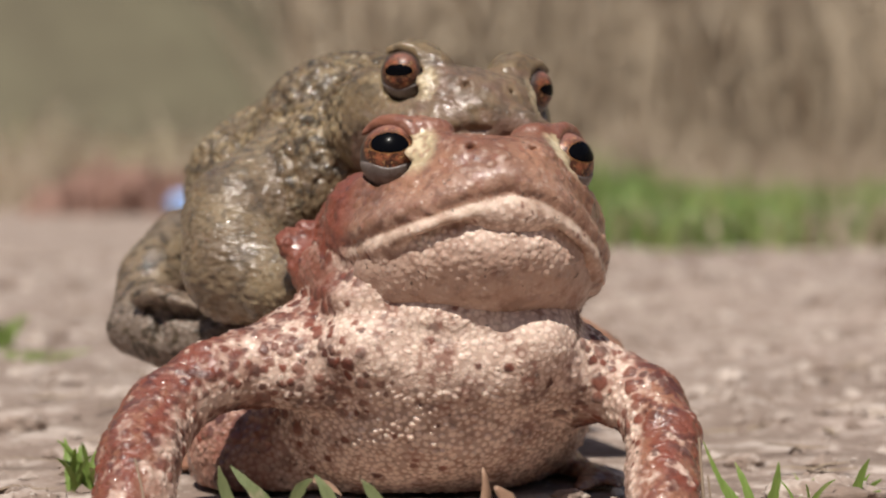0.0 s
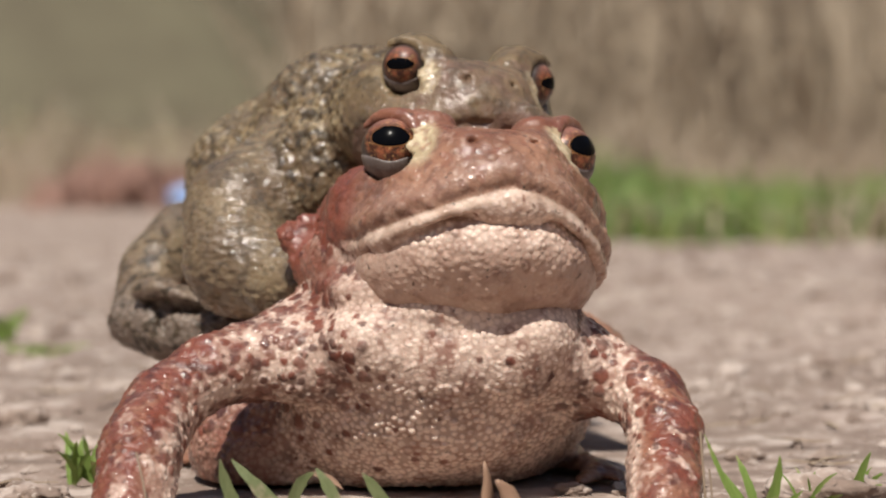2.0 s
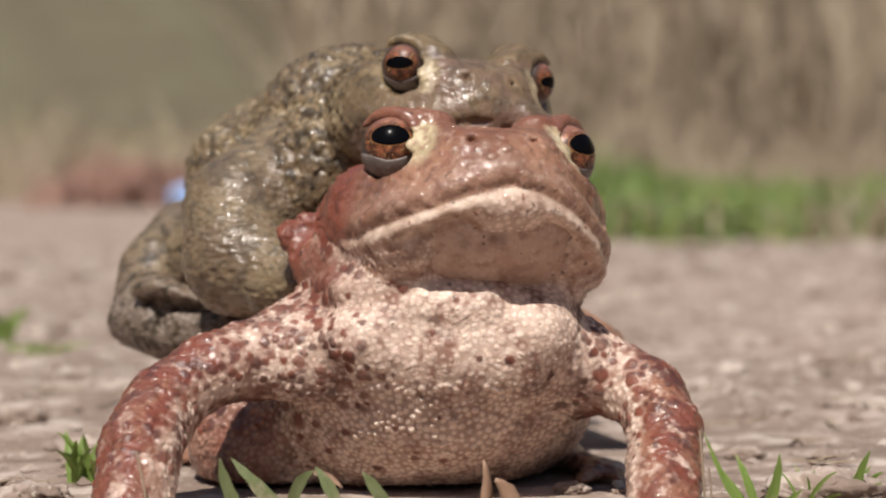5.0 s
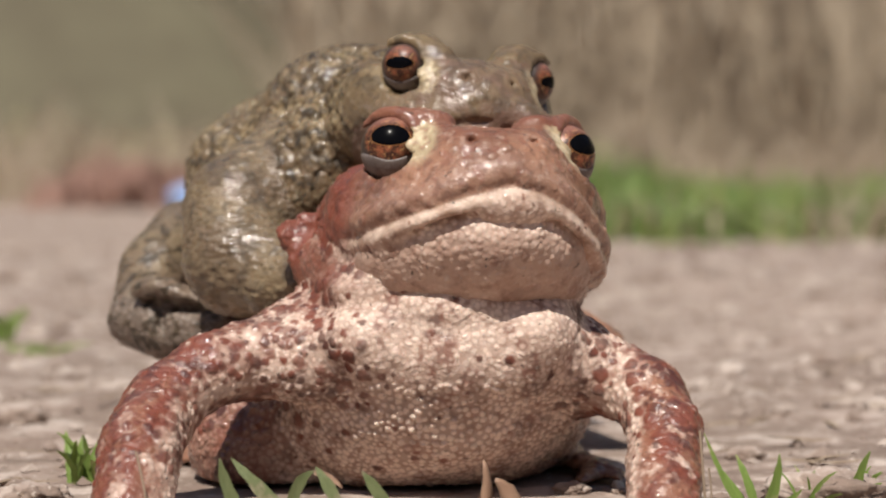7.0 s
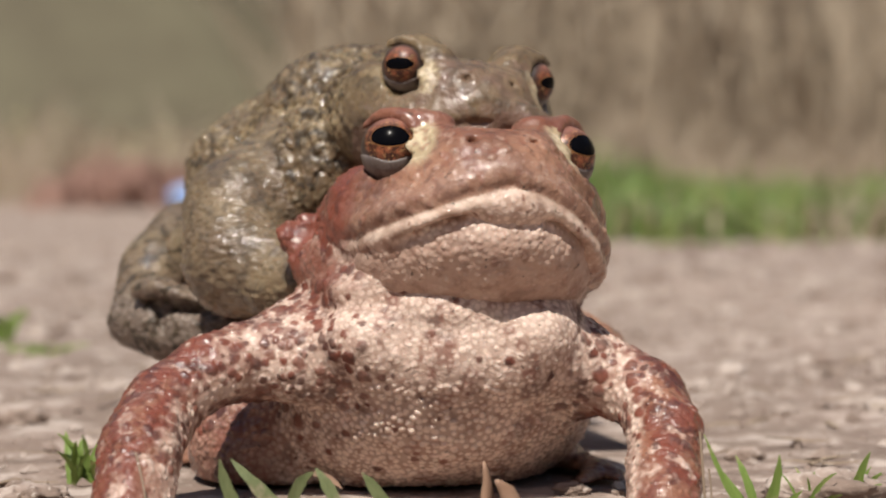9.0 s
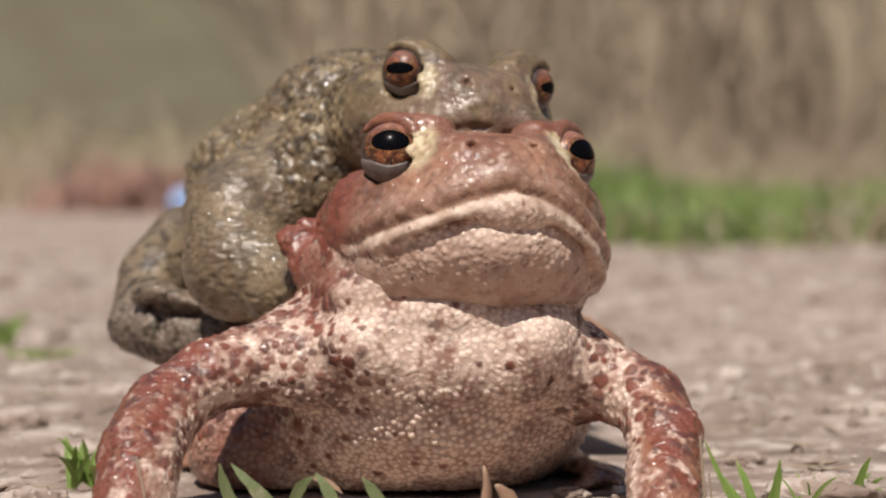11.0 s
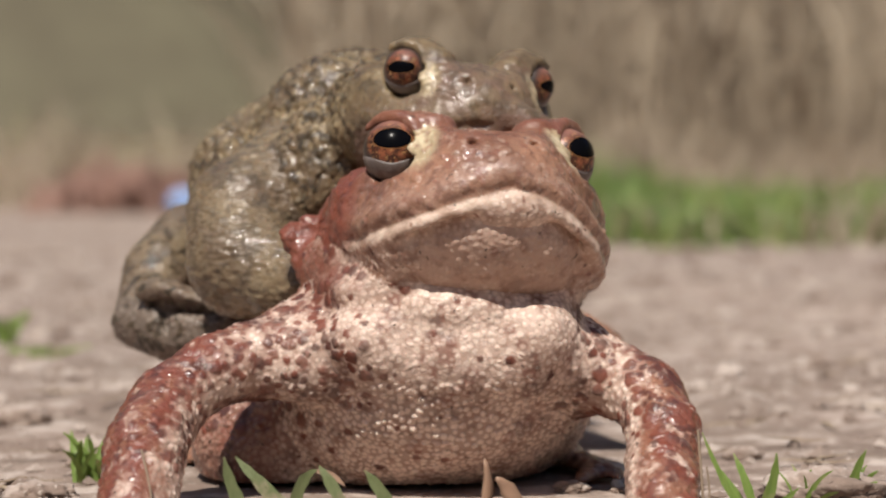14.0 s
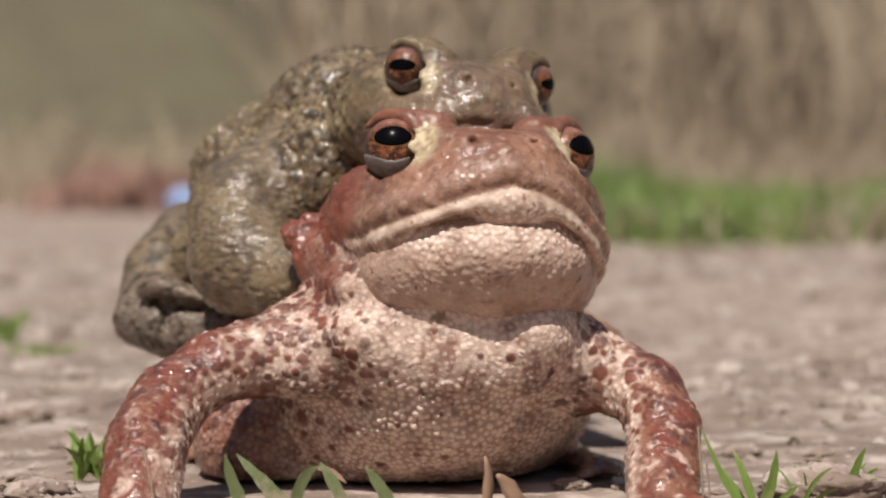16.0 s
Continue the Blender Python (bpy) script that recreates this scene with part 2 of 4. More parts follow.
        for axis in range(3):
            a, b = [i for i in range(3) if i != axis]
            lo, hi = [slice(1, -1)] * 3, [slice(1, -1)] * 3
            lo[axis], hi[axis] = slice(0, -1), slice(1, None)
            s0, s1 = neg[tuple(lo)], neg[tuple(hi)]
            base = np.argwhere(s0 != s1)
            out = s0[tuple(base.T)]
            base[:, a] += 1
            base[:, b] += 1
            ids = []
            for da, db in ((1, 1), (0, 1), (0, 0), (1, 0)):
                c = base.copy()
                c[:, a] -= da
                c[:, b] -= db
                ids.append(index[tuple(c.T)])
            q = np.stack(ids, 1)
            flip = out if axis != 1 else ~out
            q[~flip] = q[~flip][:, ::-1]
            quads.append(q)
        quads = np.concatenate(quads)
        quads = quads[(quads >= 0).all(1)]
        v = relaxed(v, quads, relax)
        lab = self.label[tuple(cells.T)]
        return v, quads, normals(v, quads), lab


def relaxed(v, quads, times):
    for _ in range(times):
        acc, num = np.zeros_like(v), np.zeros(len(v))
        for i in range(4):
            e, g = quads[:, i], quads[:, (i + 1) % 4]
            for axis in range(3):
                acc[:, axis] += np.bincount(e, v[g, axis], len(v)) + np.bincount(g, v[e, axis], len(v))
            num += np.bincount(e, minlength=len(v)) + np.bincount(g, minlength=len(v))
        v = 0.45 * v + 0.55 * acc / num[:, None]
    return v


def finer(v, quads, lab):
    """Each quad in four."""
    n, m = len(v), len(quads)
    pairs = np.concatenate([np.sort(quads[:, [i, (i + 1) % 4]], 1) for i in range(4)])
    key, inv = np.unique(pairs[:, 0].astype(np.int64) * n + pairs[:, 1], return_inverse=True)
    ends = np.stack([key // n, key % n], 1)
    mid = n + inv.reshape(4, m)
    core = n + len(key) + np.arange(m)
    out = np.concatenate([v, v[ends].mean(1), v[quads].mean(1)])
    labels = np.concatenate([lab, lab[ends[:, 0]], lab[quads[:, 0]]])
    q = np.concatenate([np.stack([quads[:, i], mid[i], core, mid[i - 1]], 1) for i in range(4)])
    out = relaxed(out, q, 1)
    return out, q, normals(out, q), labels


def normals(v, quads):
    n = np.cross(v[quads[:, 2]] - v[quads[:, 0]], v[quads[:, 3]] - v[quads[:, 1]])
    out = np.stack([sum(np.bincount(quads[:, i], n[:, a], len(v)) for i in range(4)) for a in range(3)], 1)
    return out / (np.linalg.norm(out, axis=1)[:, None] + 1e-9)


LATTICE = np.random.default_rng(77)
GRADS = LATTICE.normal(size=(512, 3))
GRADS /= np.linalg.norm(GRADS, axis=1)[:, None]
SHUFFLE = np.concatenate([LATTICE.permutation(512)] * 3)


def field(v, size, seed=0.0):
    """Smooth noise at each point, about -1 to 1; size in millimetres."""
    p = v / size + np.array((seed, -seed, 7.7))
    cell = np.floor(p).astype(np.int64)
    f = p - cell
    cell &= 511
    u = f * f * f * (f * (f * 6 - 15) + 10)
    total = np.zeros(len(v))
    for dx in (0, 1):
        for dy in (0, 1):
            for dz in (0, 1):
                h = SHUFFLE[SHUFFLE[SHUFFLE[(cell[:, 0] + dx) & 511] + ((cell[:, 1] + dy) & 511)] + ((cell[:, 2] + dz) & 511)]
                g = GRADS[h]
                dot = g[:, 0] * (f[:, 0] - dx) + g[:, 1] * (f[:, 1] - dy) + g[:, 2] * (f[:, 2] - dz)
                total += dot * (u[:, 0] if dx else 1 - u[:, 0]) * (u[:, 1] if dy else 1 - u[:, 1]) * (u[:, 2] if dz else 1 - u[:, 2])
    return total * 1.5


def field_on(v, mask, size, seed=0.0):
    """The same noise on some of the points, zero elsewhere."""
    out = np.zeros(len(v))
    out[mask] = field(v[mask], size, seed)
    return out


def two_nearest(v, seeds, reach):
    """Index of the nearest seed within reach, its distance and that of the next."""
    low = np.minimum(v.min(0), seeds.min(0)) - 2 * reach
    def key(c):
        return c[:, 0] * 4000000 + c[:, 1] * 2000 + c[:, 2]
    sc = key(np.floor((seeds - low) / reach).astype(np.int64))
    order = np.argsort(sc)
    sc, pts = sc[order], seeds[order]
    vc = np.floor((v - low) / reach).astype(np.int64)
    best, d1, d2 = np.zeros(len(v), np.int64), np.full(len(v), 9e9), np.full(len(v), 9e9)
    for dx in (-1, 0, 1):
        for dy in (-1, 0, 1):
            for dz in (-1, 0, 1):
                k = key(vc + np.array((dx, dy, dz)))
                lo, hi = np.searchsorted(sc, k), np.searchsorted(sc, k, "right")
                ids = np.flatnonzero(hi > lo)
                while len(ids):
                    j = lo[ids]
                    d = ((v[ids] - pts[j]) ** 2).sum(1)
                    first = d < d1[ids]
                    d2[ids] = np.where(first, d1[ids], np.minimum(d2[ids], d))
                    best[ids] = np.where(first, order[j], best[ids])
                    d1[ids] = np.minimum(d1[ids], d)
                    lo[ids] += 1
                    ids = ids[hi[ids] > lo[ids]]
    return best, np.sqrt(d1), np.sqrt(d2)


def scatter(v, ids, gap, rng):
    """Points of the surface, at random but no closer than about gap."""
    ids = ids[rng.permutation(len(ids))]
    cell = np.floor(v[ids] / (gap * 0.55)).astype(np.int64)
    _, first = np.unique(cell[:, 0] * 1000003 + cell[:, 1] * 1009 + cell[:, 2], return_index=True)
    cand = v[ids[np.sort(first)]]
    taken, out = {}, []
    keys = np.floor(cand / gap).astype(int).tolist()
    for p, (i, j, k) in zip(cand.tolist(), keys):
        near = gap * gap * rng.uniform(0.55, 1.1)
        ok = True
        for di in (-1, 0, 1):
            for dj in (-1, 0, 1):
                for dk in (-1, 0, 1):
                    for o in taken.get((i + di, j + dj, k + dk), ()):
                        if (o[0] - p[0]) ** 2 + (o[1] - p[1]) ** 2 + (o[2] - p[2]) ** 2 < near:
                            ok = False
        if ok:
            taken.setdefault((i, j, k), []).append(p)
            out.append(p)
    return np.array(out)


def warts(v, lab, rules, rng):
    """Beads all over: rules by label (spacing, height, least and largest share of the spacing). Gives the lift, the profile and a number for each bead."""
    lift, prof, lot = np.zeros(len(v)), np.zeros(len(v)), np.zeros(len(v))
    for label, (gap, high, small, large) in rules.items():
        ids = np.flatnonzero(lab == label)
        if len(ids) < 50:
            continue
        seeds = scatter(v, ids, gap, rng)
        size = gap * (small + (large - small) * rng.random(len(seeds)) ** 1.3) * np.clip(0.95 + 0.35 * field(seeds, gap * 5, 2), 0.6, 1.3)
        tall = high * (0.3 + 0.7 * rng.random(len(seeds))) * size / (gap * large)
        luck = rng.random(len(seeds))
        bent = v[ids] + 0.2 * gap * np.stack([field(v[ids], gap * 0.9, s) for s in (1, 5, 9)], 1)
        j, d1, d2 = two_nearest(bent, seeds, gap * 1.2)
        b = np.minimum(1 - (d1 / size[j]) ** 2, 1.12 - (2 * d1 / (d1 + np.minimum(d2, gap * 2))) ** 2)
        b = np.clip(b, 0, 1) ** 0.75
        lift[ids], prof[ids], lot[ids] = b * tall[j], b, luck[j]
    return lift, prof, lot


def big_warts(v, ids, gap, small, large, high, rng, keep):
    """Single round warts here and there: the lift and the stain of each; keep: the chance at each point."""
    seeds = scatter(v, ids, gap, rng)
    j, _, _ = two_nearest(seeds, v[ids], 1.0)
    seeds = seeds[rng.random(len(seeds)) < keep[ids][j]]
    r = rng.uniform(small, large, len(seeds))
    warp = rng.normal(0, 0.5, (len(seeds), 3))
    p = v[ids]
    j, d, _ = two_nearest(p, seeds, large * 1.5)
    e = (p - seeds[j]) / r[j][:, None]
    d = np.minimum(d, 99) / r[j] * (1 + np.clip((e * warp[j]).sum(1), -0.4, 0.4)) + 0.3 * field(p, large * 0.9, 6)
    lift, browning = np.zeros(len(v)), np.zeros(len(v))
    deep = rng.uniform(0.75, 1.0, len(seeds))[j]
    lift[ids] = high * r[j] * np.clip(1 - d * d, 0, 1) ** 0.7
    browning[ids] = np.clip((1.22 - d) * 2.5, 0, 1) * deep
    return lift, browning


def split_skin(v, quads, lab, fields, names, material, base):
    """One mesh for each label, with the normals of the whole, so that no seam shows. Points in millimetres become metres about base."""
    nor = normals(v, quads)
    out = {}
    face_lab = lab[quads[:, 0]]
    for label, name in names.items():
        q = quads[face_lab == label]
        if not len(q):
            continue
        used, inv = np.unique(q, return_inverse=True)
        me = bpy.data.meshes.new(name)
        pts = v[used] * 0.001 - np.array(base)
        q = inv.reshape(-1, 4)
        me.vertices.add(len(pts))
        me.vertices.foreach_set("co", pts.astype(np.float32).ravel())
        me.loops.add(q.size)
        me.loops.foreach_set("vertex_index", q.astype(np.int32).ravel())
        me.polygons.add(len(q))
        me.polygons.foreach_set("loop_start", np.arange(0, q.size, 4, dtype=np.int32))
        me.update(calc_edges=True)
        me.validate()
        me.shade_smooth()
        me.normals_split_custom_set_from_vertices(nor[used].tolist())
        for key, val in fields.items():
            me.attributes.new(key, "FLOAT", "POINT").data.foreach_set("value", val[used].astype(np.float32))
        me.materials.append(material)
        out[label] = me
    return out


# ---- the toads ----
def turned(yaw, pitch, roll):
    """Head axes: x to its side, y backwards, z up; yaw and pitch of the snout."""
    y, p, r = radians(yaw), radians(pitch), radians(roll)
    cp, sp, cy, sy, cr, sr = math.cos(p), math.sin(p), math.cos(y), math.sin(y), math.cos(r), math.sin(r)
    return np.array([[cy, -sy, 0], [sy, cy, 0], [0, 0, 1]]) @ np.array([[1, 0, 0], [0, cp, sp], [0, -sp, cp]]) @ np.array([[cr, 0, sr], [0, 1, 0], [-sr, 0, cr]])


HEAD, TORSO, ARM_A, ARM_B, LEG_A, LEG_B, GLAND_A, GLAND_B, BROW_A, BROW_B, JAW = range(1, 12)
PART_NAMES = {HEAD: "head", TORSO: "torso", ARM_A: "forelimb", ARM_B: "forelimb", LEG_A: "hind_limb", LEG_B: "hind_limb", GLAND_A: "parotoid_gland",
              GLAND_B: "parotoid_gland", BROW_A: "upper_eyelid", BROW_B: "upper_eyelid", JAW: "lower_jaw"}


def slit_height(u):
    """Height of the mouth's slit, by the angle round the jaw: peaked before, lowest under the eyes, rising again to the corners."""
    return np.interp(u, (-90, -80, -66, -53, -40, -26, -13, 0, 13, 26, 41, 55, 70, 90), (0.6, -0.5, -1.7, -2.1, -2.1, -1.7, -0.95, 0.1, -0.75, -1.85, -3.1, -4.0, -4.3, -4.0))


def mouth_arc(a, b, z, steps=30, reach=90):
    """Points round the front of a jaw, corner to corner."""
    out = []
    for i in range(steps + 1):
        d = reach * (2 * i / steps - 1)
        u = radians(d)
        out.append((a * math.sin(u), 19.0 - b * math.cos(u), z + float(slit_height(d))))
    return out


def toad_head(clay, m, o, s, eye, hood=0.0, lean=1.0):
    """A toad's broad head at o, with axes m and size s; eye: the place of the eyes in head axes; lean: how much narrower one side is."""
    def w(p):
        return np.array(o) + s * (m @ np.array((p[0] * lean if p[0] > 0 else p[0], p[1], p[2])))

    def ball(p, r, label, k=3.0, cut=False):
        clay.ball(w(p), np.array(r) * s, label, k * s, m, cut)

    ex, ey, ez = eye
    ball((0, 19, 4.0), (18.6, 17.6, 8.0), HEAD)
    ball((0, 14, ez - 5.4), (11.5, 9.5, 7.8), HEAD, 5)
    ball((0, 25, ez - 6.0), (14, 10, 7.2), HEAD, 5)
    ball((0, 7.2, 5.4), (9.5, 6.4, 5.4), HEAD, 4)
    ball((0, 4.6, 3.6), (6.8, 4.4, 3.6), HEAD, 4)
    ball((0, 33, 2.6), (16.6, 12, 10), HEAD, 6)
    rim = mouth_arc(18.0, 18.0, 1.95)
    clay.chain([w(p) for p in rim], [1.7 * s] * len(rim), HEAD, 3.4 * s)
    # lower jaw: a thin rim, the flat floor behind it, the chin and the cheeks
    ball((0, 21, -1.2), (17.2, 18.6, 5.8), JAW, 1.5)
    low = mouth_arc(18.0, 18.2, -0.95)
    clay.chain([w(p) for p in low], [0.68 * s] * len(low), JAW, 1.0 * s)
    ball((0.4, 5.0, -2.6), (5.2, 4.7, 2.2), JAW, 2.0)
    for q in (-1, 1):
        ball((12.0 * q, 19, -4.0), (5.2, 10.0, 4.2), JAW, 3)
        ball((15.4 * q, 26, 3.2), (4.8, 8, 7.6), HEAD, 4)
    if hood:
        ball((0, 9.5, -2.3), (12, 10, 3.2), JAW, 2)
    groove = mouth_arc(19.6, 19.6, -0.05)
    clay.chain([w(p) for p in groove], [0.5 * s] * len(groove), JAW, 0.4 * s, cut=True)
    for q, gland, brow in ((-1, GLAND_A, BROW_A), (1, GLAND_B, BROW_B)):
        clay.chain([w((ex * 0.68 * q, ey - 3.6, ez - 2.2)), w((ex * 0.58 * q, ey - 4.6, ez - 1.8)), w((4.6 * q, 3.4, 7.6))], [2.4 * s, 2.4 * s, 1.6 * s], HEAD, 3 * s)
        ball((ex * 0.8 * q, ey + 1.6, ez - 4.2), (6.0, 7.4, 6.2), HEAD, 3)
        ball((ex * 0.8 * q, ey + 1.8, ez + 3.1 + hood * 0.35), (4.9, 6.0, 2.5 + hood * 0.35), brow, 1.4)
        ball((ex * 0.6 * q, ey - 2.6, ez + 2.2), (3.4, 3.4, 1.9), brow, 1.6)
        ball((15.5 * q, 33, 9.0), (5.6, 10.5, 5.0), gland, 2.5)
        ball((15.4 * q, 21.0, 7.4), (4.4, 6.2, 5.4), HEAD, 3)
        ball((16.6 * q, 26, 5.0), (4.4, 9.0, 8.5), gland, 3)
        ball((ex * 1.015 * q, ey - 1.0, ez - 0.75), (4.62, 4.7, 4.65), HEAD, 0.7, cut=True)
        ball((ex * 1.1 * q, ey - 3.4, ez - 4.8), (4.0, 3.2, 1.6), HEAD, 1.6, cut=True)
        ball((4.6 * q, 1.0, 7.9), (0.75, 1.7, 0.6), HEAD, 0.6, cut=True)
        arc = []
        for i in range(11):
            u = radians(48 + 125 * i / 10)
            side, top = math.cos(u), math.sin(u)
            arc.append(w(((ex + 4.9 * side * 0.78 + 2.3 * 0.62) * q, ey + 4.9 * side * 0.62 - 2.3 * 0.78, ez - 0.5 + 4.75 * top)))
        clay.chain(arc, [(0.42 + 0.45 * math.sin(math.pi * i / 10)) * s for i in range(11)], brow, 1.0 * s)
    return w


def toad_eye(parent, base, m, o, s, eye, gaze, slit=1.0):
    """An eyeball with copper iris, a level black pupil with a gold rim, and the grey lower lid."""
    centre = np.array(o) + s * (m @ np.array(eye))
    g = m @ np.array(gaze)
    x = Vector(g).normalized()
    z = (Vector((0, 0, 1)) - x * x.z).normalized()
    y = z.cross(x)
    rot = Matrix((x, y, z)).transposed().to_4x4()
    radius = 4.5 * s * 0.001
    bm = bmesh.new()
    bmesh.ops.create_uvsphere(bm, u_segments=40, v_segments=28, radius=radius)
    ball = part("eye", bm, IRIS, parent, "glossy copper-coloured eye")
    ball.matrix_basis = Matrix.Translation(Vector(centre * 0.001) - Vector(base)) @ rot

    def cap(name, a, b, lift, material, label):
        pts, faces = [], []
        for i in range(9):
            for j in range(32):
                u = 2 * math.pi * j / 32
                yy, zz = a * s * i / 8 * math.cos(u), b * slit * s * i / 8 * math.sin(u) * (1.0 if math.sin(u) > 0 else 1.15)
                zz -= 0.15 * s
                pts.append((math.sqrt(max((radius * 1000) ** 2 - yy * yy - zz * zz, 0)) * lift * 0.001, yy * 0.001, zz * 0.001))
                if i:
                    n = (i - 1) * 32
                    faces.append((n + j, n + 32 + j, n + 32 + (j + 1) % 32, n + (j + 1) % 32))
        part(name, mesh_of(name, pts, faces, material, True), material, ball, label)

    cap("pupil_rim", 2.86, 1.62, 1.004, GOLD, "thin gold rim")
    cap("pupil", 2.76, 1.52, 1.012, PUPIL, "black level pupil")
    # lower lid: a bowl that holds the ball from below
    pts, faces = [], []
    for i in range(9):
        el = radians(-84 + 76 * i / 8)
        for j in range(30):
            az = radians(-125 + 250 * j / 29)
            r = radius * (1.1 - 0.085 * (i / 8) ** 2)
            drop = radians(-44 * math.cos(az * 0.8) ** 2 * i / 8)
            pts.append((r * math.cos(el + drop) * math.cos(az), r * math.cos(el + drop) * math.sin(az), r * math.sin(el + drop)))
            if i and j:
                n = (i - 1) * 30 + j
                faces.append((n - 1, n, n + 30, n + 29))
    me = mesh_of("lower_eyelid", pts, faces, LID, True)
    lidob = part("lower_eyelid", me, LID, parent, "thin grey lower eyelid")
    lidob.matrix_basis = ball.matrix_basis
    thick = lidob.modifiers.new("thickness", "SOLIDIFY")
    thick.thickness = 0.00015
    return ball


F_AXES, F_AT, F_LEAN = turned(15.2, 28, 2.4), (9.4, 0.0, 44.5), 0.95
M_AXES, M_AT, M_SIZE = turned(21.1, 7.4, 6.0), (7.05, 24.0, 54.0), 0.805
F_EYE, M_EYE = (13.2, 13.0, 12.7), (12.8, 13.0, 11.6)


def foot(clay, wrist, ankle_r, toes, label):
    for tip in toes:
        clay.chain([wrist, ((wrist[0] + tip[0]) / 2, (wrist[1] + tip[1]) / 2, 1.6), tip], [ankle_r * 0.4, 1.3, 0.9], label, 1.2)


def female_toad():
    base = Vector((-0.005, 0.045, 0.0))
    root = new("female_toad")
    root.location = base
    tagged(root, "large rusty brown warty toad with pale speckled belly on earth", "toad")
    c = Clay((-58, -24, -1), (48, 112, 66), 0.48)
    # trunk
    c.ball((-2.0, 36.8, 14.0), (25.5, 30, 15.0), TORSO, 5)
    c.ball((-7.0, 46.0, 9.0), (29.0, 30, 14.0), TORSO, 6)
    c.ball((-1.6, 23.0, 20.5), (24, 15, 7.6), TORSO, 4)
    c.ball((1.4, 32.0, 26.4), (17, 14, 12), TORSO, 6)
    c.ball((-12, 80, 22), (27, 32, 24), TORSO, 8)
    c.ball((-27.0, 34.0, 4.6), (12, 14, 11.5), TORSO, 4)
    c.ball((-38.0, 54.0, -2.5), (8, 12, 8), LEG_A, 3)
    # folds of the neck over the breast
    c.chain([(-12.3, 15.5, 29.6), (-3.5, 11.0, 28.6), (5.3, 10.0, 27.4), (14.2, 13.0, 26.0)], [4.6, 5.0, 5.0, 4.6], TORSO, 4)
    c.chain([(-17.5, 16.5, 21.0), (-8.0, 11.5, 20.8), (1.0, 10.0, 20.6), (10.0, 11.0, 20.6), (18.0, 15.5, 20.0)], [6.0, 6.8, 7.0, 6.8, 5.8], TORSO, 4)
    c.ball((0.8, 8.6, 27.6), (8.4, 5.2, 3.8), TORSO, 2)
    c.ball((-10.5, 11.5, 29.6), (6.0, 5.0, 3.0), TORSO, 2)
    c.ball((12.6, 9.2, 23.4), (5.6, 5.2, 5.2), TORSO, 2)
    c.ball((-9.5, 9.5, 22.6), (8.2, 6.0, 5.6), TORSO, 2)
    c.ball((-19.5, 12.6, 19.4), (7.5, 5.5, 5.6), TORSO, 3)
    # forelimbs
    c.chain([(-18.2, 20.0, 22.3), (-27.1, 13.6, 19.7), (-33.3, 9.0, 18.3), (-38.9, 4.0, 14.2), (-40.9, -5.0, 8.8), (-41.2, -14.0, 0.4)], [7.2, 5.6, 5.1, 5.2, 5.5, 5.4], ARM_A, 3.5)
    foot(c, (-41.2, -14.0, 0.4), 4, [(-46, -18, 1.2), (-43, -23, 1.2), (-38, -23, 1.2), (-33, -20, 1.2)], ARM_A)
    c.chain([(16.2, 23.0, 17.6), (24.4, 17.0, 16.8), (29.0, 12.0, 14.6), (31.2, 6.0, 10.4), (29.4, -8.0, -0.2)], [6.8, 5.5, 5.2, 5.1, 5.0], ARM_B, 4)
    foot(c, (29.3, -8.0, -0.2), 4, [(24, -14, 1.2), (29, -18, 1.2), (34, -18, 1.2), (38, -14, 1.2)], ARM_B)
    # folded hind limbs beside the rump
    c.chain([(-32, 92, 16), (-34, 58, 15), (-27, 84, 6)], [11, 7, 5], LEG_A, 4)
    c.chain([(12, 98, 16), (24, 66, 15), (16, 92, 6)], [11, 7, 5], LEG_B, 4)
    c.chain([(-30, 80, 4), (-38.5, 48.0, -2.4), (-34.3, 36.0, -1.7), (-31.9, 28.0, -1.2)], [4, 2.6, 2.0, 1.4], LEG_A, 2)
    c.chain([(16, 90, 4), (20.4, 46.0, -1.2), (23.0, 32.0, -0.4), (20.6, 22.0, -0.3)], [4, 3.4, 2.6, 1.6], LEG_B, 3)
    c.chain([(20.9, 40.0, -0.7), (25.8, 30.0, -0.3), (26.3, 22.0, -0.4)], [2.6, 2.0, 1.2], LEG_B, 2)
    w = toad_head(c, F_AXES, F_AT, 1.0, F_EYE, 0.0, F_LEAN)
    # fold of loose skin behind the mouth's corner
    for p, r in (((-23.5, 23.0, 37.6), 1.0), ((-22.6, 23.0, 38.5), 0.9), ((-22.7, 22.0, 36.4), 1.2), ((-21.5, 22.0, 35.2), 1.2), ((-21.8, 21.0, 33.7), 1.0), ((-20.9, 21.0, 32.4), 1.1)):
        c.ball(p, (r, r, r * 1.2), GLAND_A, 1.1)
    c.chain([(-20.0, 24.0, 39.1), (-20.8, 22.0, 35.4), (-20.2, 20.0, 31.7), (-19.2, 20.0, 27.6)], [1.4, 1.1, 1.0, 1.8], HEAD, 1.4)
    c.chain([(-17.2, 19.0, 33.7), (-14.3, 17.0, 31.0), (-10.5, 16.0, 28.6)], [3.0, 3.2, 3.1], JAW, 3.5)
    c.f = np.maximum(c.f, (0.5 - c.ax[2])[None, None, :])
    v, quads, nor, lab = c.skin()
    v, quads, nor, lab = finer(v, quads, lab)
    rng = np.random.default_rng(5)
    v = v + nor * (0.35 * field(v, 7) + 0.16 * field(v, 2.2, 3))[:, None]
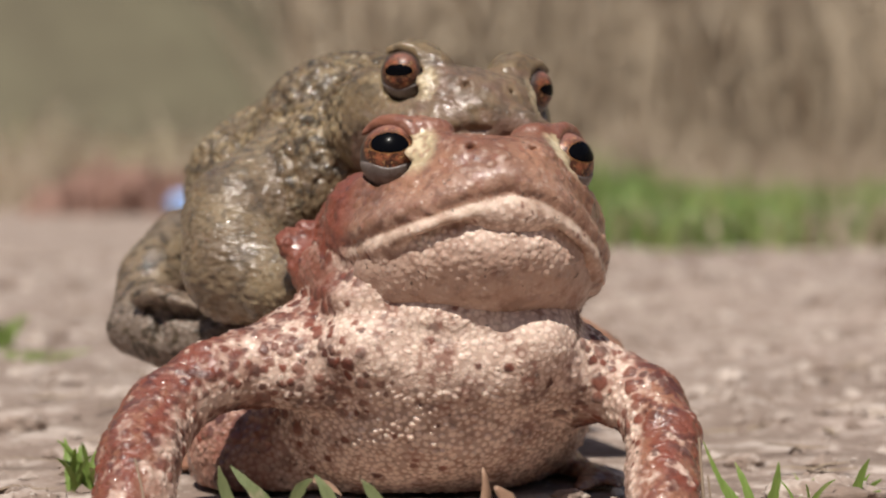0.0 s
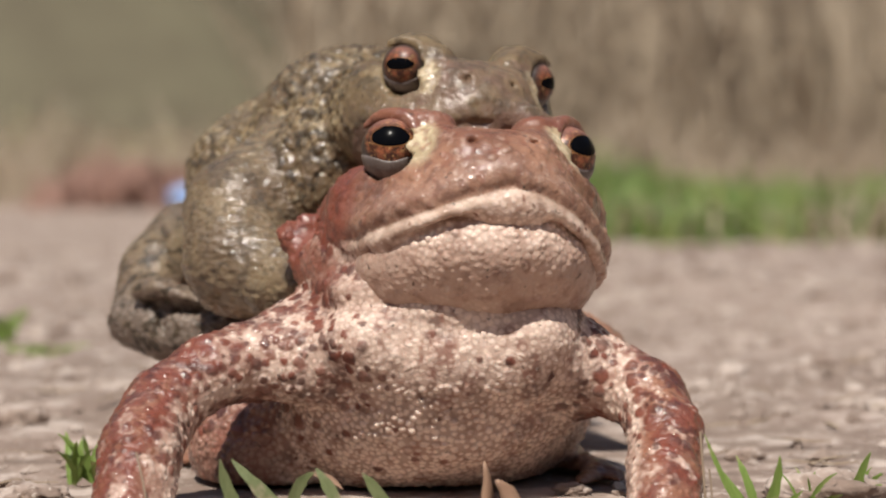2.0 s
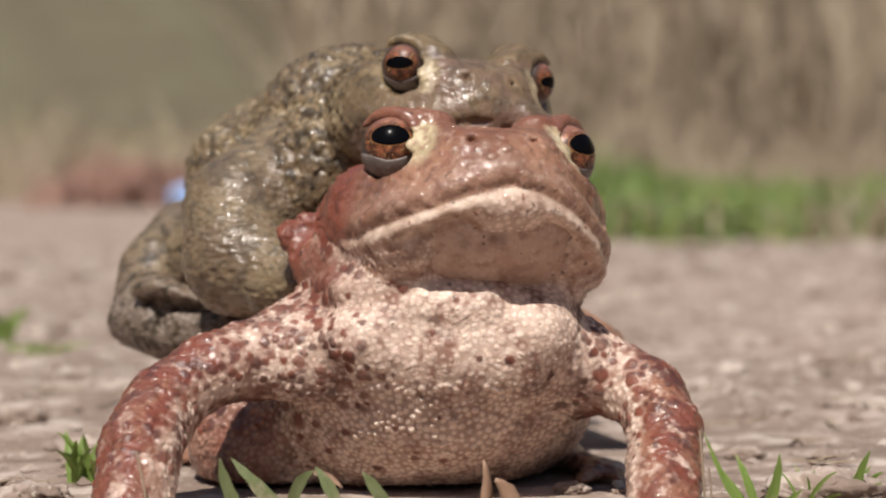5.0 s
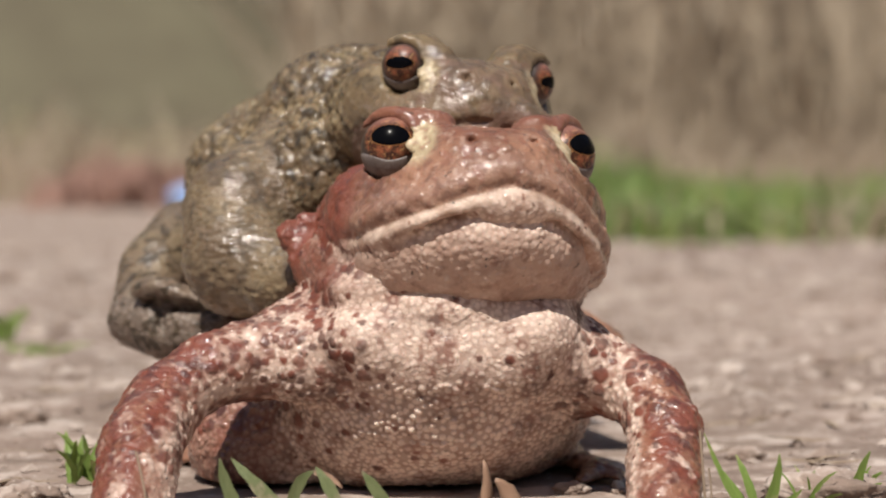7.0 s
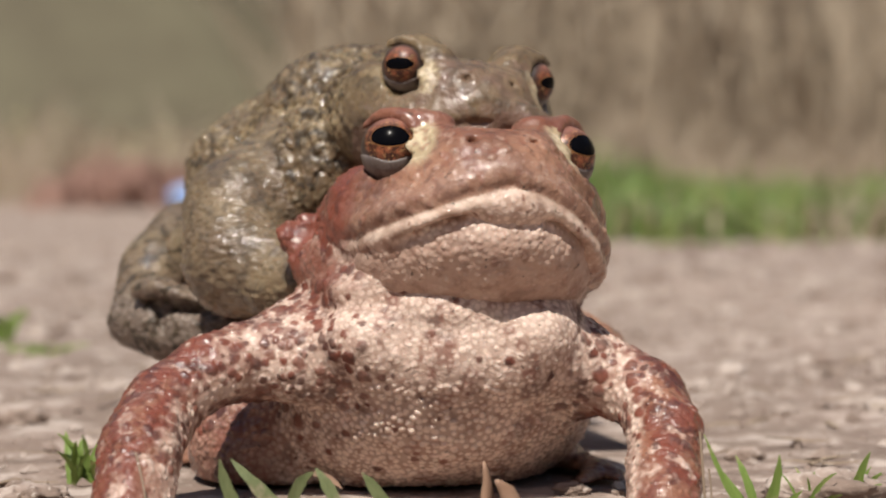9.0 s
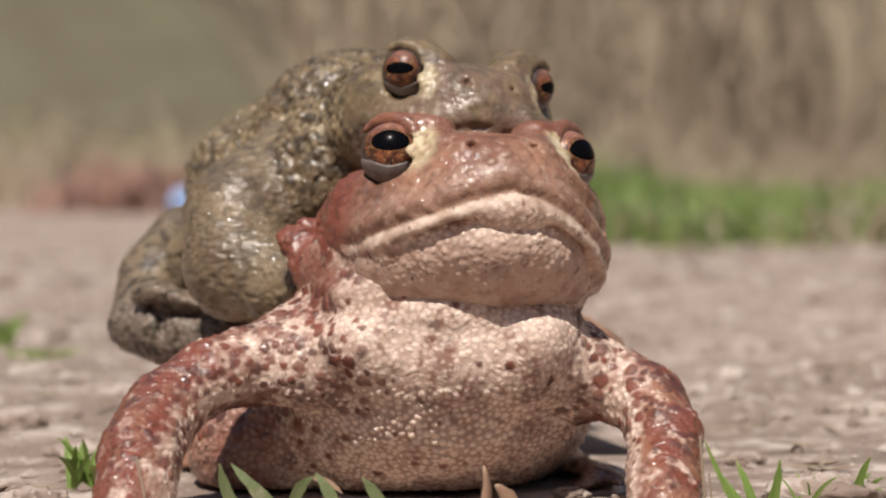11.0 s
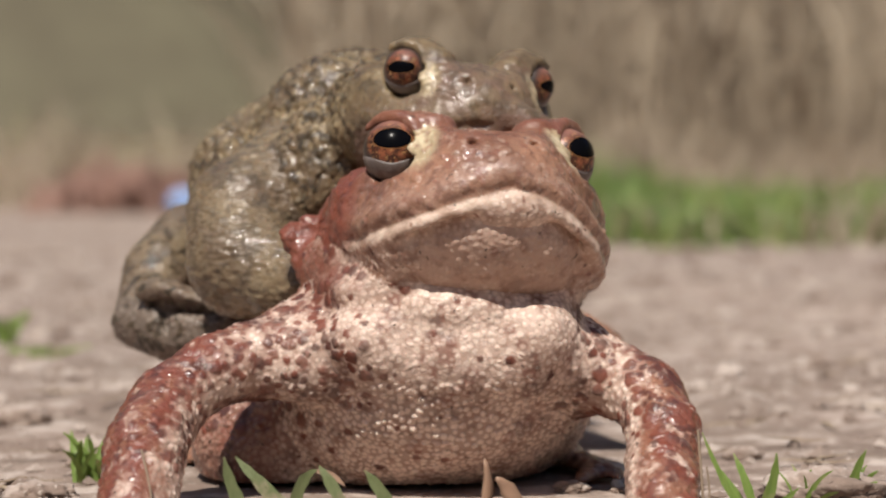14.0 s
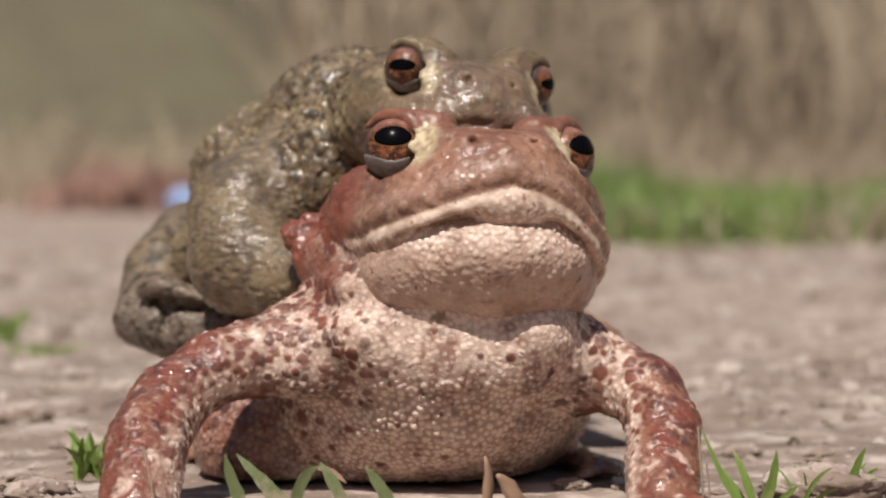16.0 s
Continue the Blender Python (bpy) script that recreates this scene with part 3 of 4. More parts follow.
    rules = {TORSO: (0.98, 0.42, 0.42, 0.85), ARM_A: (1.1, 0.36, 0.3, 0.75), ARM_B: (1.1, 0.36, 0.3, 0.75), LEG_A: (1.8, 0.5, 0.3, 0.7), LEG_B: (1.8, 0.5, 0.3, 0.7),
             HEAD: (1.7, 0.34, 0.15, 0.6), JAW: (0.95, 0.26, 0.35, 0.8), GLAND_A: (1.3, 0.5, 0.3, 0.75), GLAND_B: (1.3, 0.5, 0.3, 0.75),
             BROW_A: (2.2, 0.15, 0.2, 0.5), BROW_B: (2.2, 0.15, 0.2, 0.5)}
    lift, prof, lot = warts(v, lab, rules, rng)
    trunk, head, limb = lab == TORSO, np.isin(lab, (HEAD, BROW_A, BROW_B)), np.isin(lab, (ARM_A, ARM_B))
    local = (v - np.array(F_AT)) @ F_AXES          # head axes
    lx, ly, lz = local.T
    turn = np.degrees(np.arctan2(lx / np.where(lx > 0, F_LEAN, 1), 19.0 - ly))
    under = lz - slit_height(turn)                  # height over the mouth's slit
    lip = np.clip(1.3 * np.exp(-((under + 0.75) / 0.95) ** 2), 0, 1) * (np.abs(turn) < 95) * (lab == JAW)
    lift *= 1 - lip
    lift *= np.where(lab == JAW, 0.5 + 0.7 * smooth_step(5, 12, ly), 1)
    lift *= np.where(trunk, 0.6 + 1.1 * smooth_step(18.5, 15, v[:, 2]) - 0.7 * smooth_step(10, 3, v[:, 2]), 1)
    prof = prof * (1 - lip) + 0.55 * lip
    # creases across the breast and down the neck's sides
    fold = 1 - np.abs(field_on(v * np.array((0.55, 1.0, 1.5)) + 0.6 * field_on(v, trunk, 5, 3)[:, None], trunk, 3.2, 12))
    lift -= 0.55 * smooth_step(0.86, 1.0, fold) * (lab == TORSO)
    slant = np.stack([0.45 * (v[:, 0] - 0.7 * v[:, 2]), v[:, 1], 1.2 * (v[:, 2] + 0.55 * np.sign(v[:, 0] - 4) * v[:, 0])], 1)
    wrinkle = 1 - np.abs(field_on(slant, trunk, 1.7, 27))
    lift -= 0.2 * smooth_step(0.72, 1.0, wrinkle) * trunk * smooth_step(13, 17, v[:, 2])
    lift += np.where((lab == HEAD) & (lx < 0), 0.45 * np.clip(field_on(v, head, 2.0, 7), 0, 1) * smooth_step(14, 22, ly), 0)
    # where the belly's pale skin lies
    pale = np.zeros(len(v))
    pale[lab == TORSO] = smooth_step(44, 34, v[lab == TORSO, 1])
    jaw = lab == JAW
    # chin painted paler, for the sun that its bump catches
    chin = np.exp(-((lx[jaw] - 0.5) / 4.2) ** 2 - ((ly[jaw] - 1.5) / 2.6) ** 2)
    pale[jaw] = np.clip(0.5 + 0.5 * np.maximum(chin, 0.3 * lip[jaw]) + 0.25 * field(v[jaw], 4.5, 14), 0, 1)
    a, b = lab == ARM_A, lab == ARM_B
    pale[a] = smooth_step(-34, -20, v[a, 0] + 0.35 * (26 - v[a, 2])) * 0.9 * smooth_step(12, 19, v[a, 2]) + smooth_step(0.4, 0.8, nor[a, 0]) * 0.75
    pale[b] = smooth_step(30, 24, v[b, 0]) * 0.9 * smooth_step(10, 16, v[b, 2]) + smooth_step(-0.5, -0.85, nor[b, 0]) * 0.9
    streak = smooth_step(0.1, 0.45, field_on(v * np.array((1.0, 1.0, 0.6)), a | b, 2.2, 51) + 0.4 * field_on(v, a | b, 0.9, 4))
    pale = np.maximum(pale, 0.5 * streak * (a | b))
    pale = np.clip(pale + 0.7 * field_on(v, (pale > 0.02) & (pale < 0.95), 2.0, 9) * (pale > 0.02) * (pale < 0.95), 0, 1)
    front = (np.abs(turn) < 93) & (ly < 20)
    over = smooth_step(-0.15, 0.35, under)
    pale = np.where(front & jaw, pale * (1 - over), pale)
    # rusty warts, thick on the shoulders, few on the breast
    limbs = np.flatnonzero((lab == TORSO) | a | b)
    side = np.clip((np.abs(v[:, 0] - 4) - 9) / 16, 0, 1)
    patch = field_on(v, trunk | limb, 8, 21)
    keep = np.clip(0.02 + 0.75 * side ** 1.5 + 0.6 * patch * side, 0.02, 0.95) * smooth_step(12, 17, v[:, 2] + 6 * side)
    keep = np.where(a | b, keep * 0.6, keep * (0.3 + 0.7 * smooth_step(13, 17, v[:, 2])))
    keep = keep * (1 - 0.8 * np.exp(-((v[:, 2] - 28.0) / 1.8) ** 2) * (np.abs(v[:, 0] - 6) < 12))
    lift_big, rust = big_warts(v, limbs, 1.4, 0.35, 1.05, 0.32, rng, keep)
    lift_small, rust_small = big_warts(v, limbs, 1.5, 0.3, 0.6, 0.3, rng, keep * 0.5 + 0.05)
    # brown stains on the belly; the band under the breast holds painted shade too
    browning = smooth_step(0.08, 0.4, field_on(v * np.array((1.0, 1.0, 0.6)), trunk, 5, 40) * 0.8 + field_on(v, trunk, 1.6, 11) * 0.5 + 0.2 * np.exp(-((v[:, 2] - 15) / 2.5) ** 2) - 0.05) * (lab == TORSO) * 0.65
    browning *= 1 - 0.5 * prof
    # browner between the beads, low on the belly
    browning = np.maximum(browning, 0.3 * smooth_step(0.6, 0.1, prof) * smooth_step(19, 15, v[:, 2]) * trunk)
    blot = smooth_step(0.0, 0.4, field_on(v, limb, 3.6, 15) + 0.6 * field_on(v, limb, 1.3, 6)) * (a | b) * 0.85
    near = smooth_step(0.0, 0.35, field_on(v, trunk, 2.4, 33) + 0.5 * field_on(v, trunk, 1.0, 3)) * side * 0.65 * (lab == TORSO) * smooth_step(14, 20, v[:, 2])
    browning = np.maximum(np.maximum(browning, near), blot * (1 - 0.55 * pale))
    lift_big = np.where(a | b, lift_big * 0.9, lift_big)
    rust = np.clip(np.maximum(np.maximum(rust, rust_small), browning), 0, 1) * np.isin(lab, (TORSO, ARM_A, ARM_B))
    rust = np.maximum(rust, 0.8 * smooth_step(0.5, 0.6, field_on(v, jaw, 1.3, 83)) * jaw)
    gland = np.isin(lab, (GLAND_A, GLAND_B))
    cheek = smooth_step(-0.05, 0.35, field_on(v, gland, 2.6, 19) + 0.5 * field_on(v, gland, 1.0, 8)) * 0.8
    rust = np.maximum(rust, cheek * np.isin(lab, (GLAND_A, GLAND_B)))
    flushed = smooth_step(0.0, 0.4, field_on(v, head, 1.8, 29) + 0.4 * field_on(v, head, 5, 6)) * smooth_step(-13, -17, lx) * smooth_step(14, 19, ly)
    rust = np.maximum(rust, 0.75 * flushed * head)
    rust = np.maximum(rust, smooth_step(0.2, 0.5, field_on(v, head, 1.6, 23) + 0.5 * field_on(v, head, 4, 2)) * 0.4 * np.isin(lab, (HEAD, BROW_A, BROW_B)))
    lift = np.maximum(lift, np.maximum(lift_big, lift_small))
    warm = np.zeros(len(v))
    warm[(lab == GLAND_A) | (lab == GLAND_B)] = 0.85
    flush = smooth_step(-12.5, -17, lx + 1.5 * field_on(v, head, 2.5, 66)) * smooth_step(13, 18, ly) * smooth_step(-3, 2, lz)
    warm = np.maximum(warm, flush * head)
    warm[a | b] = 0.3 + 0.7 * smooth_step(-0.35, 0.35, field(v[a | b], 4, 61))
    warm[(lab == BROW_A) | (lab == BROW_B)] = 0.45
    face = lab == HEAD
    pale[face] = 0.22 * smooth_step(7.5, 2.0, under[face]) * (0.7 + 0.5 * field(v[face], 3, 18)) * smooth_step(20, 12, ly[face])
    warm[face] = np.maximum(warm[face], 0.4 * smooth_step(7, 10, lz[face]) * (0.7 + 0.6 * field(v[face], 3.5, 71)))
    pale = np.where(front & face, np.maximum(pale, 0.45 * (1 - over)), pale)
    throat_side = np.clip(1.3 * np.exp(-((v[:, 0] + 19.0) / 4.6) ** 2 - ((v[:, 2] - 32) / 5.5) ** 2), 0, 1) * (trunk | (jaw & (lx < -16)))
    pale *= 1 - 0.85 * throat_side
    warm = np.maximum(warm, 0.8 * throat_side)
    flank = smooth_step(-21, -27, v[:, 0] + 2 * field_on(v, trunk, 4, 37)) * smooth_step(15, 11, v[:, 2]) * trunk
    pale *= 1 - 0.8 * flank
    warm = np.maximum(warm, 0.7 * flank)
    cream = np.zeros(len(v))
    for q in (-1, 1):
        spot = np.array((10.6 * q, 7.0, 10.2))
        cream = np.maximum(cream, 0.95 * smooth_step(4.7, 2.4, np.linalg.norm((local - spot) * (1.25, 1, 0.75), axis=1)))
    cream *= 0.7 + 0.3 * np.clip(4 * field_on(v, cream > 0, 1.0, 2) + 1.2, -1, 1)
    cream = np.clip(cream, 0, 1) * (lab == HEAD) + 0.1 * lip
    v = v + nor * lift[:, None]
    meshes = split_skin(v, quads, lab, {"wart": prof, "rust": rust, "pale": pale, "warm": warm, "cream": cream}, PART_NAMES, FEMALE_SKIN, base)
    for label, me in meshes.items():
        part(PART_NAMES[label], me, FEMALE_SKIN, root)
    for q in (-1, 1):
        toad_eye(root, base, F_AXES, F_AT, 1.0, (F_EYE[0] * (-1 if q < 0 else F_LEAN), F_EYE[1] - 0.7, F_EYE[2] - 0.6), (-0.26 if q < 0 else 0.46, -0.88, 0.04))
    # the throat, which rises and falls as the toad breathes
    t = Clay((-24, -12, 10), (44, 50, 50), 0.45)
    for p, r, k in (((0, 17.0, -5.7), (15.6, 13.6, 8.6), 4), ((0.5, 12.5, -7.4), (11.0, 8.4, 5.6), 5), ((-10.5, 20.5, -5.6), (8.0, 10.0, 6.6), 5), ((9.0, 19.5, -5.4), (7.4, 9.4, 6.6), 5)):
        t.ball(w(p), r, JAW, k, F_AXES)
    tv, tq, tn, tl = t.skin()
    tv, tq, tn, tl = finer(tv, tq, tl)
    tv = tv + tn * (0.25 * field(tv, 5, 2))[:, None]
    lift, prof, lot = warts(tv, tl, {JAW: (0.95, 0.5, 0.42, 0.85)}, rng)
    near = (tv - np.array(F_AT)) @ F_AXES
    rim = smooth_step(12.0, 17.0, np.abs(near[:, 0]) + 0.4 * np.clip(near[:, 2] + 5, 0, 9))
    # sunlight across the upper throat, put into colour and bead height
    lit_band = np.clip(np.exp(-((tv[:, 2] - 36.9) / 2.3) ** 2) + 0.35 * field(tv, 4.5, 14) + 0.2 * field(tv, 1.5, 2), 0, 1) * (1 - 0.7 * rim)
    tv = tv + tn * (lift * (0.55 + 0.5 * lit_band) * (1 - 0.6 * rim))[:, None]
    zero = np.zeros(len(tv))
    fields = {"wart": prof * (0.3 + 0.7 * lit_band), "rust": smooth_step(0.35, 0.6, field(tv, 4, 5)) * 0.3, "pale": np.clip(0.6 + 0.4 * lit_band, 0, 1), "warm": zero, "cream": zero}
    me = split_skin(tv, tq, tl, fields, {JAW: "throat"}, FEMALE_SKIN, base)[JAW]
    return root, part("throat", me, FEMALE_SKIN, root, "pale beaded skin of the pulsing throat")


def male_toad():
    base = Vector((-0.02, 0.07, 0.0))
    root = new("male_toad")
    root.location = base
    tagged(root, "smaller olive toad with dark warts clasping another toad's back", "toad")
    c = Clay((-64, 14, 8), (34, 130, 80), 0.58)
    c.ball((-25.4, 92.0, 41.5), (16.5, 32, 21.2), TORSO, 8)
    c.ball((-12.7, 66.0, 53.8), (18, 16, 14), TORSO, 7)
    c.ball((-17.5, 66.0, 56.7), (11, 13, 9), TORSO, 5)
    c.ball((-35.0, 80.0, 44.2), (10, 16, 12), TORSO, 6)
    c.ball((-17.5, 51.0, 49.0), (9, 10, 10), TORSO, 4)
    c.ball((-20.5, 52.0, 43.5), (9, 11, 9), TORSO, 4)
    # forelimb that clasps: shoulder, fat upper arm, forearm towards the other toad's armpit
    c.chain([(-23.6, 58.0, 47.1), (-32.4, 48.0, 40.3), (-31.8, 41.0, 32.8), (-24.6, 34.0, 29.7), (-20.9, 30.0, 30.0)], [9.2, 9.0, 8.9, 6.2, 4.7], ARM_A, 3.5)
    c.chain([(12, 62, 48), (16, 52, 38), (14, 44, 32)], [6, 5, 4], ARM_B, 3)
    # hind limb: thigh, shank and the long folded foot
    c.chain([(-46.4, 92.0, 35.0), (-49.7, 76.0, 29.6), (-51.0, 66.0, 21.9)], [6.6, 6.2, 5.2], LEG_A, 3)
    c.ball((-43.7, 60.0, 22.3), (8, 6.5, 5.2), LEG_A, 3)
    c.ball((-39.1, 59.0, 22.7), (5.5, 5.5, 4.4), LEG_A, 3)
    c.chain([(-51.4, 64.0, 21.8), (-45.4, 58.0, 19.2), (-37.2, 54.0, 20.9)], [4.4, 3.6, 3.6], LEG_A, 2)
    c.chain([(-49.8, 64.0, 28.2), (-44.6, 56.5, 27.6), (-40.4, 54.0, 26.7), (-35.4, 53.0, 24.6)], [2.2, 1.4, 1.1, 0.7], LEG_A, 1.2)
    for end in ((-41.6, 54.0, 23.9), (-42.5, 53.5, 21.9), (-43.5, 54.0, 19.1), (-40.3, 53.0, 18.5)):
        c.limb((-35.1, 53.0, 22.0), end, 2.0, 1.3, LEG_A, 0.6)
    c.chain([(-48.0, 56.5, 25.2), (-44.7, 54.5, 24.9), (-40.4, 53.4, 24.4), (-36.6, 53.0, 23.6)], [0.7, 1.0, 0.9, 0.4], LEG_A, 1.0, cut=True)
    c.chain([(-46.4, 54.6, 24.0), (-45.6, 54.6, 20.8)], [0.9, 0.5], LEG_A, 1.2, cut=True)
    c.chain([(-49.4, 57.0, 27.4), (-46.6, 54.0, 27.9), (-43.0, 52.8, 27.0), (-38.8, 52.2, 25.6)], [2.0, 1.4, 0.9, 0.6], LEG_A, 0.7)
    c.chain([(8, 118, 42), (20, 100, 34), (16, 84, 30)], [8, 6, 4], LEG_B, 3)
    w = toad_head(c, M_AXES, M_AT, M_SIZE, M_EYE, 1.6)
    c.chain([(-0.3, 30.0, 53.3), (3.9, 26.2, 53.8), (8.0, 24.6, 54.1), (12.3, 25.2, 53.9), (15.1, 28.5, 53.6)], [1.2, 1.3, 1.35, 1.3, 1.1], JAW, 0.4)
    c.chain([(1.4, 28.0, 54.7), (4.7, 26.0, 55.1), (8.1, 25.2, 55.4), (12.3, 25.6, 55.2), (14.2, 28.0, 54.8)], [1.3, 1.4, 1.5, 1.4, 1.2], HEAD, 1.6)
    v, quads, nor, lab = c.skin()
    v, quads, nor, lab = finer(v, quads, lab)
    rng = np.random.default_rng(9)
    v = v + nor * (0.28 * field(v, 6, 5) + 0.14 * field(v, 1.6, 3))[:, None]
    rules = {TORSO: (1.25, 0.42, 0.3, 0.75), ARM_A: (1.0, 0.2, 0.3, 0.75), ARM_B: (1.4, 0.2, 0.3, 0.7), LEG_A: (1.1, 0.3, 0.3, 0.75), LEG_B: (1.8, 0.3, 0.3, 0.7),
             HEAD: (1.4, 0.26, 0.2, 0.6), JAW: (1.3, 0.15, 0.3, 0.6), GLAND_A: (2.0, 0.6, 0.35, 0.75), GLAND_B: (2.0, 0.6, 0.35, 0.75),
             BROW_A: (2.4, 0.12, 0.2, 0.5), BROW_B: (2.4, 0.12, 0.2, 0.5)}
    lift, prof, lot = warts(v, lab, rules, rng)
    hide = np.flatnonzero(np.isin(lab, (TORSO, GLAND_A, GLAND_B)))
    keep = np.clip(0.55 + 0.5 * field(v, 9, 4), 0.1, 1)
    lift_big, dark = big_warts(v, hide, 1.7, 0.35, 0.95, 0.45, rng, keep)
    crease = field(v * np.array((0.8, 0.8, 2.4)), 1.5, 8) * np.where(lab == ARM_A, 0.24, np.where(lab == LEG_A, 0.14, 0.0))
    hump = np.isin(lab, (TORSO, GLAND_A, GLAND_B))
    crease -= 0.45 * smooth_step(0.75, 1.0, 1 - np.abs(field_on(v * np.array((1.0, 0.8, 0.55)), hump, 2.2, 44))) * hump
    local = (v - np.array(M_AT)) @ M_AXES / M_SIZE
    rust = np.clip(np.maximum(dark * 0.8 * (lot > 0.35), smooth_step(0.12, 0.32, field(v, 1.9, 31) + 0.45 * field(v, 0.8, 3) + 0.2 * field(v, 7, 1)) * 0.85), 0, 1) * np.isin(lab, (TORSO, GLAND_A, GLAND_B, LEG_A, ARM_A)) * np.where(lab == ARM_A, 0.5, 1)
    rust = np.maximum(rust, smooth_step(0.1, 0.4, field(v, 2.4, 17) + 0.4 * field(v, 0.9, 2)) * 0.4 * (lab == HEAD))
    lift = np.maximum(lift, lift_big) + crease
    warm_lip = np.where(lab == JAW, 0.9, 0)
    pale = np.where(lab == LEG_A, 0.35 + smooth_step(30, 24, v[:, 2] + 2 * field(v, 4, 12)) * 0.6, 0) + np.where(lab == ARM_A, 0.2, 0)
    warm = warm_lip + np.where(lab == HEAD, smooth_step(15, 3, local[:, 1]) * (0.5 + 0.5 * field(v, 2.2, 3)), 0)
    warm = np.clip(warm, 0, 1) + 0.9 * np.exp(-((v[:, 0] + 45.5) / 5) ** 2 - ((v[:, 2] - 24.5) / 4) ** 2) * (lab == LEG_A)
    cream = np.zeros(len(v))
    for q in (-1, 1):
        cream = np.maximum(cream, smooth_step(4.2, 2.4, np.linalg.norm((local - np.array((10.4 * q, 7.0, 7.6))) * (1.25, 1, 0.75), axis=1)))
    cream = np.clip(cream * (0.75 + 0.25 * np.sign(field_on(v, cream > 0, 0.7, 2))), 0, 1) * (lab == HEAD) * 0.8
    cream = np.maximum(cream, 0.2 * smooth_step(0.3, 0.8, prof) * (lot < 0.45) * hump)
    v = v + nor * lift[:, None]
    meshes = split_skin(v, quads, lab, {"wart": prof, "rust": rust, "pale": pale, "warm": warm, "cream": cream}, PART_NAMES, MALE_SKIN, base)
    for label, me in meshes.items():
        part(PART_NAMES[label], me, MALE_SKIN, root)
    for q in (-1, 1):
        toad_eye(root, base, M_AXES, M_AT, M_SIZE, (M_EYE[0] * q, M_EYE[1] - 0.7, M_EYE[2] - 0.6), (0.6 * q, -0.78, 0.0), 0.72)
    return root


# ---- ground and verge ----
def spread(near, far, count, power=2.2):
    """Numbers from -far to far, dense near zero."""
    u = np.linspace(-1, 1, count)
    return np.sign(u) * (near * np.abs(u) + (far - near) * np.abs(u) ** (power * 4))


def ground_height(x, y):
    """Shallow lumps of the trodden earth."""
    fade = 1.0 / (1.0 + (x * x + y * y) * 0.6)
    lump = noise.noise(Vector((x * 9, y * 9, 1.3))) * 0.004 + noise.noise(Vector((x * 38, y * 38, 5.1))) * 0.0018 + noise.noise(Vector((x * 120, y * 120, 2.2))) * 0.0007
    flat = min(1.0, max(0.0, (math.hypot(x + 0.005, (y - 0.045) * 0.8) - 0.035) / 0.05))
    return lump * flat * fade - 0.0004


def ground():
    xs, ys = spread(0.55, 400, 221), spread(0.75, 400, 241) + 0.1
    pts = [(float(x), float(y), ground_height(float(x), float(y))) for y in ys for x in xs]
    n = len(xs)
    faces = [(j * n + i, j * n + i + 1, (j + 1) * n + i + 1, (j + 1) * n + i) for j in range(len(ys) - 1) for i in range(n - 1)]
    ob = new("ground", mesh_of("ground", pts, faces, EARTH, True))
    tagged(ob, "bare pinkish brown trodden earth with fine grit", "ground", kind="structure")


def grit(rng):
    pts, faces = [], []
    for _ in range(3800):
        y = -0.05 + 0.75 * rng.random() ** 1.6
        x = (rng.random() - 0.5) * (0.2 + 0.55 * (y + 0.285))
        if -0.045 < x < 0.035 and -0.012 < y < 0.12:
            continue
        r = 0.0006 + 0.0016 * rng.random() ** 5 * (1 + y)
        z = ground_height(x, y) + r * 0.15
        n = len(pts)
        k = rng.uniform(0.6, 1.3, 6)
        for (dx, dy, dz), f in zip(((1, 0, 0), (0, 1, 0), (-1, 0, 0), (0, -1, 0), (0, 0, 0.7), (0, 0, -0.6)), k):
            pts.append((x + dx * r * f + rng.normal() * r * 0.2, y + dy * r * f + rng.normal() * r * 0.2, z + dz * r * f))
        for a, b in ((0, 1), (1, 2), (2, 3), (3, 0)):
            faces += [(n + a, n + b, n + 4), (n + b, n + a, n + 5)]
    for _ in range(1500):
        y = 0.12 + 1.0 * rng.random() ** 1.3
        x = (rng.random() - 0.5) * (0.14 + 0.52 * (y + 0.285))
        r = (0.0018 + 0.0042 * rng.random() ** 2.5) * (0.6 + 0.7 * y)
        if -0.075 < x < 0.04 and y < 0.15:
            continue
        z, n, k = ground_height(x, y), len(pts), rng.uniform(0.7, 1.25, 18)
        for j, (el, rad) in enumerate(((-0.3, 1.0), (0.25, 0.95), (0.6, 0.5))):
            for i in range(6):
                u, f = 1.047 * i + 0.4 * j, k[6 * j + i] * r
                pts.append((x + math.cos(u) * rad * f, y + math.sin(u) * rad * f, z + el * f))
        for j in (0, 6):
            faces += [(n + j + i, n + j + (i + 1) % 6, n + j + 6 + (i + 1) % 6, n + j + 6 + i) for i in range(6)]
        faces.append(tuple(n + 12 + i for i in range(6)))
    ob = new("grit", mesh_of("grit", pts, faces, STONE))
    tagged(ob, "fine pale grit strewn over the earth", "grit", kind="stuff")


